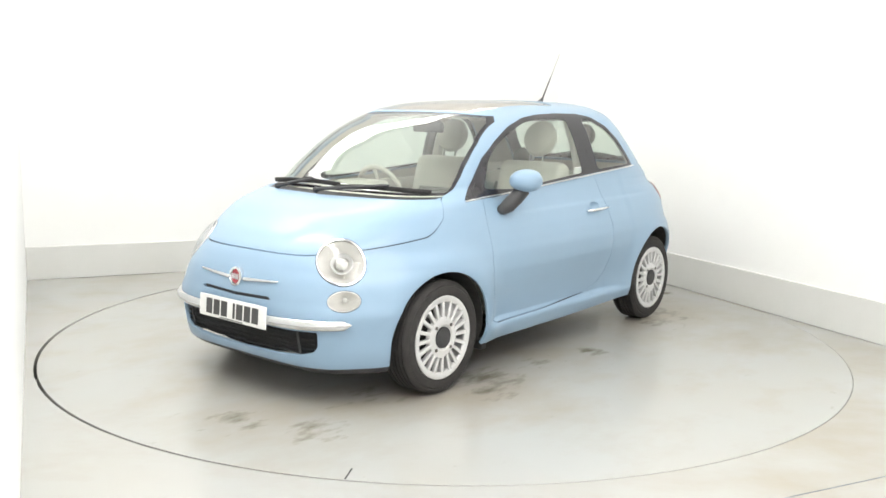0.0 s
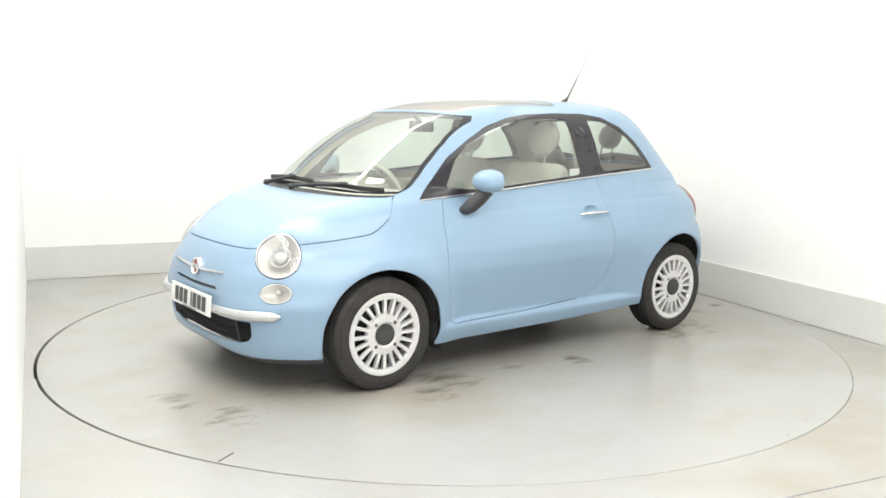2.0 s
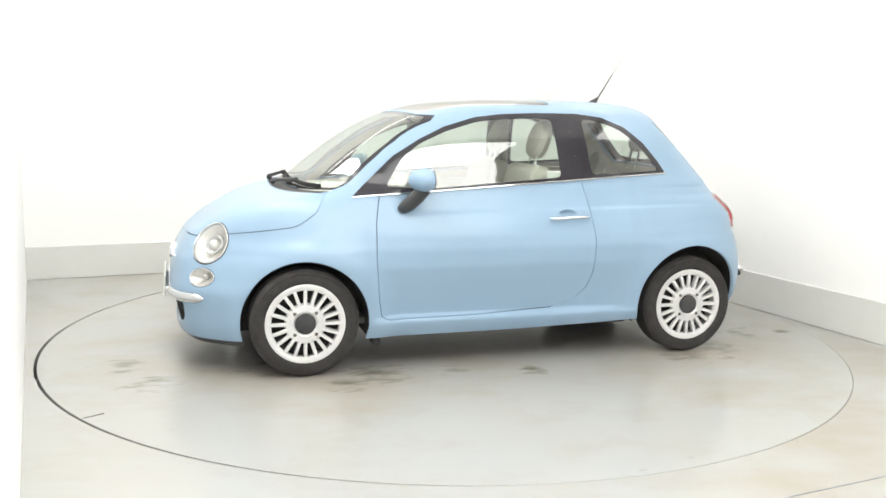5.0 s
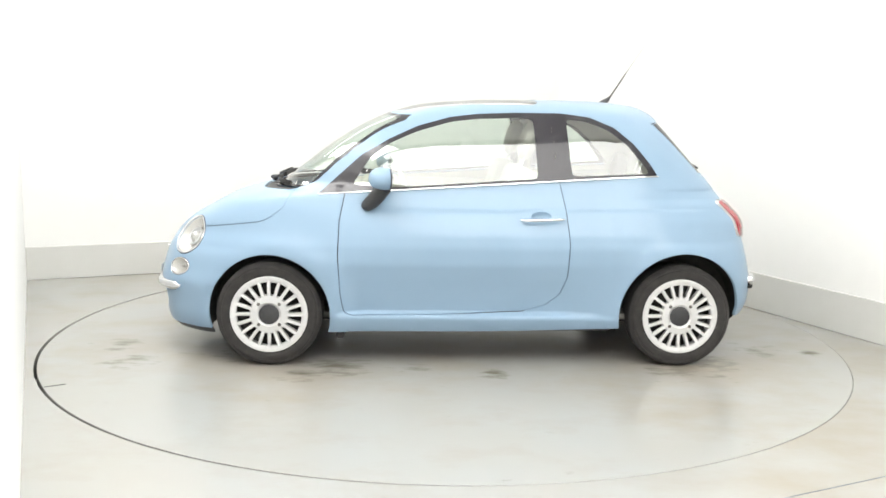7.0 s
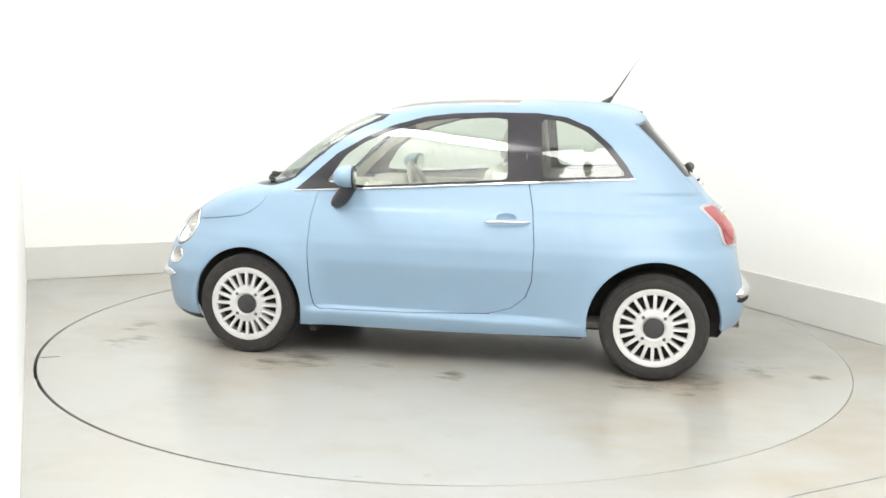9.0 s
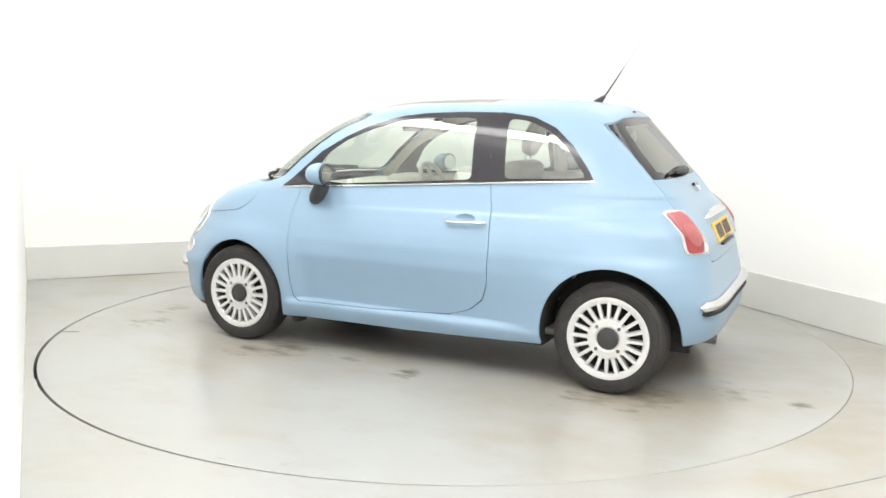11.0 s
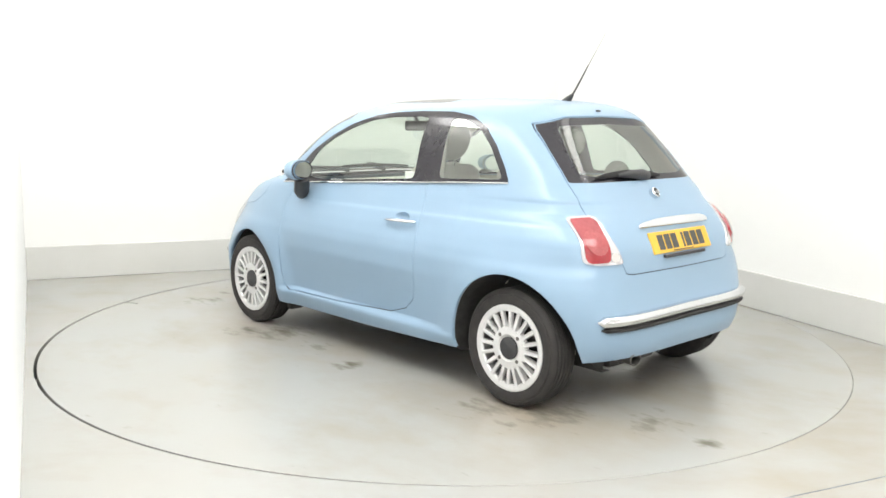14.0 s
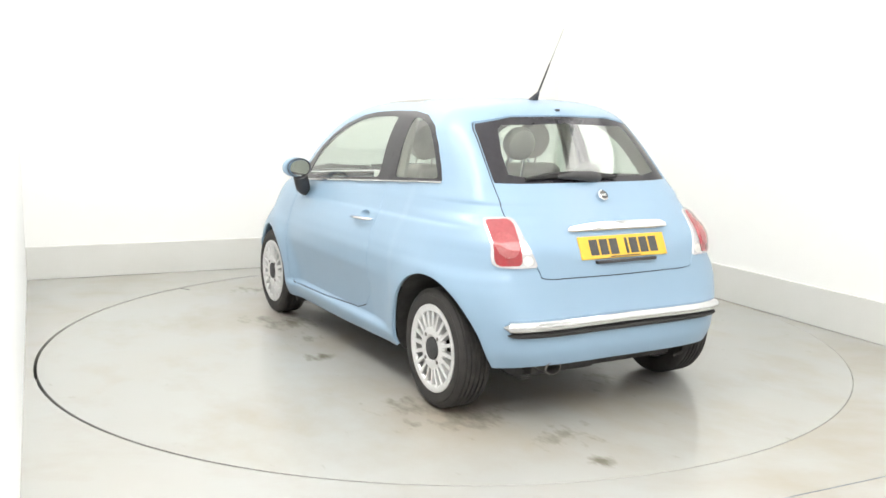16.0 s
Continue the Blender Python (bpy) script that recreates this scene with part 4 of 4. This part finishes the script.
def build_antenna():
    a = new("antenna")
    a.parent = car
    bm = bmesh.new()
    tube(bm, [(-0.825, 0, 1.470), (-0.845, 0, 1.492), (-0.87, 0, 1.515)], [0.028, 0.018, 0.008], 12)
    part("antenna_base", bm, M_PLASTIC, a, "", True)
    bm = bmesh.new()
    tube(bm, [(-0.865, 0, 1.508), (-0.915, 0, 1.585), (-0.965, 0, 1.665)], [0.0055, 0.0045, 0.0035], 8)
    part("antenna_rod", bm, M_PLASTIC, a, "short black antenna rod", True)
    bm = bmesh.new()
    tube(bm, [(-0.965, 0, 1.665), (-1.075, 0, 1.835)], [0.0016, 0.0009], 6)
    part("antenna_whip", bm, M_STEEL, a, "thin pale whip", True)
    bm = bmesh.new()
    box(bm, -1.052, -1.035, -0.012, 0.012, 1.424, 1.434, 0.003)
    part("washer_jet", bm, M_PLASTIC, hatch, "small dark washer jet")


def build_exhaust():
    bm = bmesh.new()
    m = pose(-1.565, 0.40, 0.270, 0, 0, 90) @ Matrix.Diagonal((1.5, 1, 1, 1))
    lathe(bm, [(0.026, -0.35), (0.028, 0.0), (0.030, 0.06), (0.026, 0.062), (0.022, 0.0), (0.022, -0.2)], 20, m)
    part("exhaust_pipe", bm, M_STEEL, car, "steel exhaust tail pipe", True)
    bm = bmesh.new()
    box(bm, -1.52, -1.22, 0.05, 0.45, 0.20, 0.30, 0.04)
    part("silencer", bm, M_DARK, car, "", True)
    bm = bmesh.new()
    tube(bm, [(-1.15, -0.60, 0.29), (-1.15, 0.60, 0.29)], 0.04, 12)
    part("rear_axle", bm, M_DARK, car, "", True)
    for s in (1, -1):
        bm = bmesh.new()
        box(bm, 0.735, 0.785, 0.70 * s - 0.05, 0.70 * s + 0.05, 0.145, 0.20, 0.012)
        part("mud_deflector", bm, M_RUBBER, car, "", True)


def seat(cx, cy, rear=False, drop=0.0):
    st = new("rear_seat" if rear else "front_seat")
    st.parent = car
    st.matrix_basis = pose(cx, cy, 0.0)
    w = 0.27 if rear else 0.245
    bm = bmesh.new()
    box(bm, -0.24, 0.26, -w, w, 0.36, 0.54, 0.06, None, 4)
    part("seat_cushion", bm, M_CREAM2, st, "", True)
    bm = bmesh.new()
    m = Matrix.Translation((-0.24, 0, 0.50)) @ Matrix.Rotation(radians(-16), 4, "Y")
    box(bm, -0.07, 0.07, -w, w, 0.0, 0.63 if not rear else 0.50, 0.06, m, 4)
    part("backrest", bm, M_CREAM, st, "", True)
    bm = bmesh.new()
    box(bm, 0.055, 0.078, -w * 0.62, w * 0.62, 0.06, 0.40, 0.01, m)
    part("seat_panel", bm, M_GREYCLOTH, st, "grey cloth centre panel")
    hz, k = (0.79 - drop, 0.72) if rear else (0.78, 1.0)
    bm = bmesh.new()
    lathe(bm, [(r * k, h) for r, h in [(0.0005, -0.045), (0.07, -0.045), (0.105, -0.032), (0.118, 0.0), (0.105, 0.032), (0.07, 0.045), (0.0005, 0.045)]], 28,
          m @ Matrix.Translation((0.0, 0, hz)) @ Matrix.Rotation(radians(90), 4, "Z"))
    part("headrest", bm, M_CREAM if not rear else M_GREYCLOTH, st, "round padded headrest", True)
    for d in (-0.05, 0.05):
        bm = bmesh.new()
        tube(bm, [m @ Vector((0, d, hz - 0.2)), m @ Vector((0, d, hz - 0.06))], 0.007, 8)
        part("headrest_post", bm, M_CHROME, st, "", True)


def build_interior():
    bm = bmesh.new()
    box(bm, -1.35, 1.0, -0.66, 0.66, 0.245, 0.28, 0.01)
    part("carpet", bm, M_GREYCLOTH, car, "grey carpet")
    # dashboard following the windscreen foot
    bm = bmesh.new()
    box(bm, 0.50, 1.02, -0.64, 0.64, 0.62, 0.945, 0.09, None, 5)
    part("dashboard", bm, M_DASH, car, "pale dashboard", True)
    bm = bmesh.new()
    box(bm, 0.485, 0.52, -0.60, 0.60, 0.74, 0.88, 0.012)
    part("dash_panel", bm, M_TRIM, car, "beige dashboard panel", True)
    bm = bmesh.new()
    box(bm, 0.44, 0.70, -0.52, -0.22, 0.86, 0.985, 0.05, None, 4)
    part("instrument_hood", bm, M_TRIM, car, "", True)
    wheel_m = Matrix.Translation((0.38, -0.37, 0.89)) @ Matrix.Rotation(radians(90), 4, "Z") @ Matrix.Rotation(radians(24), 4, "X")
    bm = bmesh.new()
    lathe(bm, [(0.185 + 0.016 * math.cos(a), 0.016 * math.sin(a)) for a in np.linspace(0, 2 * math.pi, 10)[:-1]], 40, wheel_m, True)
    sw = part("steering_wheel", bm, M_TRIM, car, "pale steering wheel", True)
    bm = bmesh.new()
    lathe(bm, [(0.0005, 0.02), (0.05, 0.016), (0.065, 0.0), (0.06, -0.03)], 24, wheel_m)
    part("wheel_boss", bm, M_TRIM, sw, "", True)
    for a in (0, 180, 270):
        bm = bmesh.new()
        box(bm, 0.05, 0.18, -0.008, 0.008, -0.018, 0.018, 0.004, wheel_m @ Matrix.Rotation(radians(a), 4, "Y"))
        part("wheel_spoke", bm, M_TRIM, sw, "", True)
    for cy in (0.36, -0.36):
        seat(0.14, cy)
        seat(-0.60, cy * 0.66, True, 0.0 if cy > 0 else 0.19)
    # parcel shelf and inner panels
    bm = bmesh.new()
    box(bm, -1.33, -1.10, -0.56, 0.56, 0.95, 0.985, 0.01)
    part("parcel_shelf", bm, M_GREYCLOTH, car, "dark parcel shelf")
    for s in (1, -1):
        bm = bmesh.new()
        box(bm, -0.40, 0.72, 0.635 * s - 0.02, 0.635 * s + 0.02, 0.30, 0.955, 0.015)
        part("door_card", bm, M_TRIM, doors[0 if s > 0 else 1], "beige door trim", True)
        bm = bmesh.new()
        box(bm, -1.25, -0.46, 0.60 * s - 0.02, 0.60 * s + 0.02, 0.70, 1.03, 0.015)
        part("side_trim", bm, M_TRIM, car, "beige side trim", True)
        bm = bmesh.new()
        tube(bm, [(-0.43, 0.60 * s, 1.04), (-0.42, 0.555 * s, 1.22), (-0.41, 0.50 * s, 1.37)], [0.045, 0.04, 0.035], 8)
        part("pillar_trim", bm, M_TRIM, car, "", True)
    # headlining
    bm = bmesh.new()
    box(bm, 0.36, 0.385, -0.12, 0.12, 1.285, 1.35, 0.015, None, 3)
    rv = part("interior_mirror", bm, M_PLASTIC, car, "dark interior mirror", True)
    bm = bmesh.new()
    tube(bm, [(0.385, 0, 1.34), (0.44, 0, 1.405)], 0.012, 8)
    part("mirror_stem", bm, M_PLASTIC, rv, "", True)
    # visors
    for s in (1, -1):
        bm = bmesh.new()
        box(bm, 0.24, 0.40, 0.27 * s - 0.15, 0.27 * s + 0.15, 1.375, 1.392, 0.006)
        part("sun_visor", bm, M_CREAM, car, "", True)
    # paper left on the near sill
    bm = bmesh.new()
    box(bm, -0.335, -0.25, 0.655, 0.659, 1.04, 1.085, 0.0)
    part("window_sticker", bm, M_PLATEW, car, "small pale sticker on the door glass")
    # grille bars
    for i in range(5):
        z = 0.265 + i * 0.024
        bm = bmesh.new()
        tube(bm, [(contour_x(y, z) - 0.022, y, z) for y in np.linspace(-0.49, 0.49, 25)], 0.004, 6)
        part("grille_bar", bm, M_GRILLE, car, "", True)
    for s in (1, -1):
        bm = bmesh.new()
        tube(bm, [(contour_x(0.415, z) - 0.018, s * 0.415, z) for z in (0.262, 0.30, 0.34, 0.378)], 0.006, 6)
        part("grille_bar", bm, M_PLASTIC, car, "", True)


build_lamps()
build_trim()
build_plates()
build_mirrors()
build_handles()
build_wipers()
build_antenna()
build_exhaust()
build_interior()


def build_wheels():
    first = None
    for cx in (1.15, -1.15):
        for s in (1, -1):
            m = pose(cx, (0.786 if cx > 0 else 0.770) * s, 0.290, 0, 0, 0 if s > 0 else 180)
            if first:
                w = copy_thing(first, m)
                continue
            w = new("wheel")
            w.parent = car
            w.matrix_basis = m
            first = w
            bm = bmesh.new()
            lathe(bm, [(0.205, -0.16), (0.25, -0.172), (0.272, -0.168), (0.283, -0.156), (0.287, -0.150)]
                  + [(0.290 - d, -0.145 + 0.025 * g + o) for g in range(5) for d, o in ((0, 0), (0, 0.015), (0.008, 0.017), (0.008, 0.023))]
                  + [(0.288, -0.018), (0.280, -0.008), (0.268, -0.002), (0.262, -0.0035), (0.258, 0.001), (0.240, 0.003), (0.224, 0.0), (0.215, -0.004), (0.209, -0.012), (0.20, -0.02)], 72)
            part("tyre", bm, M_TYRE, w, "black rubber tyre", True)
            bm = bmesh.new()
            lathe(bm, [(0.200, -0.16), (0.190, -0.1), (0.184, -0.04), (0.178, -0.012), (0.183, -0.004), (0.196, -0.001), (0.206, 0.001), (0.213, -0.001), (0.214, -0.014)], 64)
            part("rim", bm, M_ALLOY, w, "silver alloy rim", True)
            bm = bmesh.new()
            lathe(bm, [(0.0005, -0.075), (0.188, -0.075)], 48)
            part("brake_backing", bm, M_DARK, w)
            for k in range(20):
                bm = bmesh.new()
                box(bm, 0.095, 0.188, -0.026, -0.003, -0.0095, 0.0095, 0.003, Matrix.Rotation(2 * math.pi * k / 20, 4, "Y"))
                part("spoke", bm, M_ALLOY, w, "", True)
            bm = bmesh.new()
            lathe(bm, [(0.0005, 0.006), (0.035, 0.005), (0.054, 0.001), (0.058, -0.02)], 32)
            part("centre_cap", bm, M_PLASTIC, w, "dark round centre cap", True)
            bm = bmesh.new()
            lathe(bm, [(0.046, -0.010), (0.060, -0.006), (0.068, 0.0), (0.09, -0.001), (0.103, -0.003), (0.108, -0.010), (0.110, -0.026)], 40)
            part("hub_ring", bm, M_ALLOY, w, "", True)
            wheel_bolts(w)


def wheel_bolts(w):
    for k in range(4):
        bm = bmesh.new()
        a = 2 * math.pi * (k + 0.5) / 4
        lathe(bm, [(0.0005, 0.0), (0.009, 0.0), (0.011, -0.006)], 12, Matrix.Translation((0.080 * math.cos(a), 0.002, 0.080 * math.sin(a))))
        part("wheel_bolt", bm, M_STEEL, w, "", True)


def build_underside():
    bm = bmesh.new()
    box(bm, -0.78, 0.78, -0.70, 0.70, 0.185, 0.24, 0.02)
    box(bm, -1.45, 1.62, -0.48, 0.48, 0.19, 0.24, 0.02)
    part("floor_pan", bm, M_DARK, car)
    for cx in (1.15, -1.15):
        for s in (1, -1):
            bm = bmesh.new()
            rw = 0.343 if cx > 0 else 0.370
            a = [(rw * math.cos(radians(t)), rw * math.sin(radians(t))) for t in range(-14, 195, 8)]
            Ls = level(np.linspace(_run[0], _run[-1], 1500))

            def outer_y(x, z):
                k = Ls[int(np.argmin(np.abs(Ls[:, 0] - max(z, 0.2))))]
                n, half = (k[4], k[1] - k[6]) if x > 0 else (k[5], k[6] - k[2])
                return k[3] * max(0.05, 1 - (abs(x - k[6]) / half) ** n) ** (1 / n) - 0.012
            v0 = [bm.verts.new((cx + x, s * 0.50, 0.288 + z)) for x, z in a]
            v1 = [bm.verts.new((cx + x, s * outer_y(cx + x, 0.288 + z), 0.288 + z)) for x, z in a]
            for i in range(len(a) - 1):
                bm.faces.new((v0[i], v0[i + 1], v1[i + 1], v1[i]))
            bm.faces.new(v0)
            part("wheel_well", bm, M_DARK, car)


build_wheels()
build_underside()


def motions():
    rows, disc = [], []
    for t, a in TURN:
        c, s = math.cos(radians(a)), math.sin(radians(a))
        rows.append((t, pose(c * CAR_OFF[0] - s * CAR_OFF[1], s * CAR_OFF[0] + c * CAR_OFF[1], 0.002, 0, 0, a)))
        disc.append((t, pose(0, 0, 0, 0, 0, a)))
    walk(car, rows)
    walk(turntable, disc)


motions()
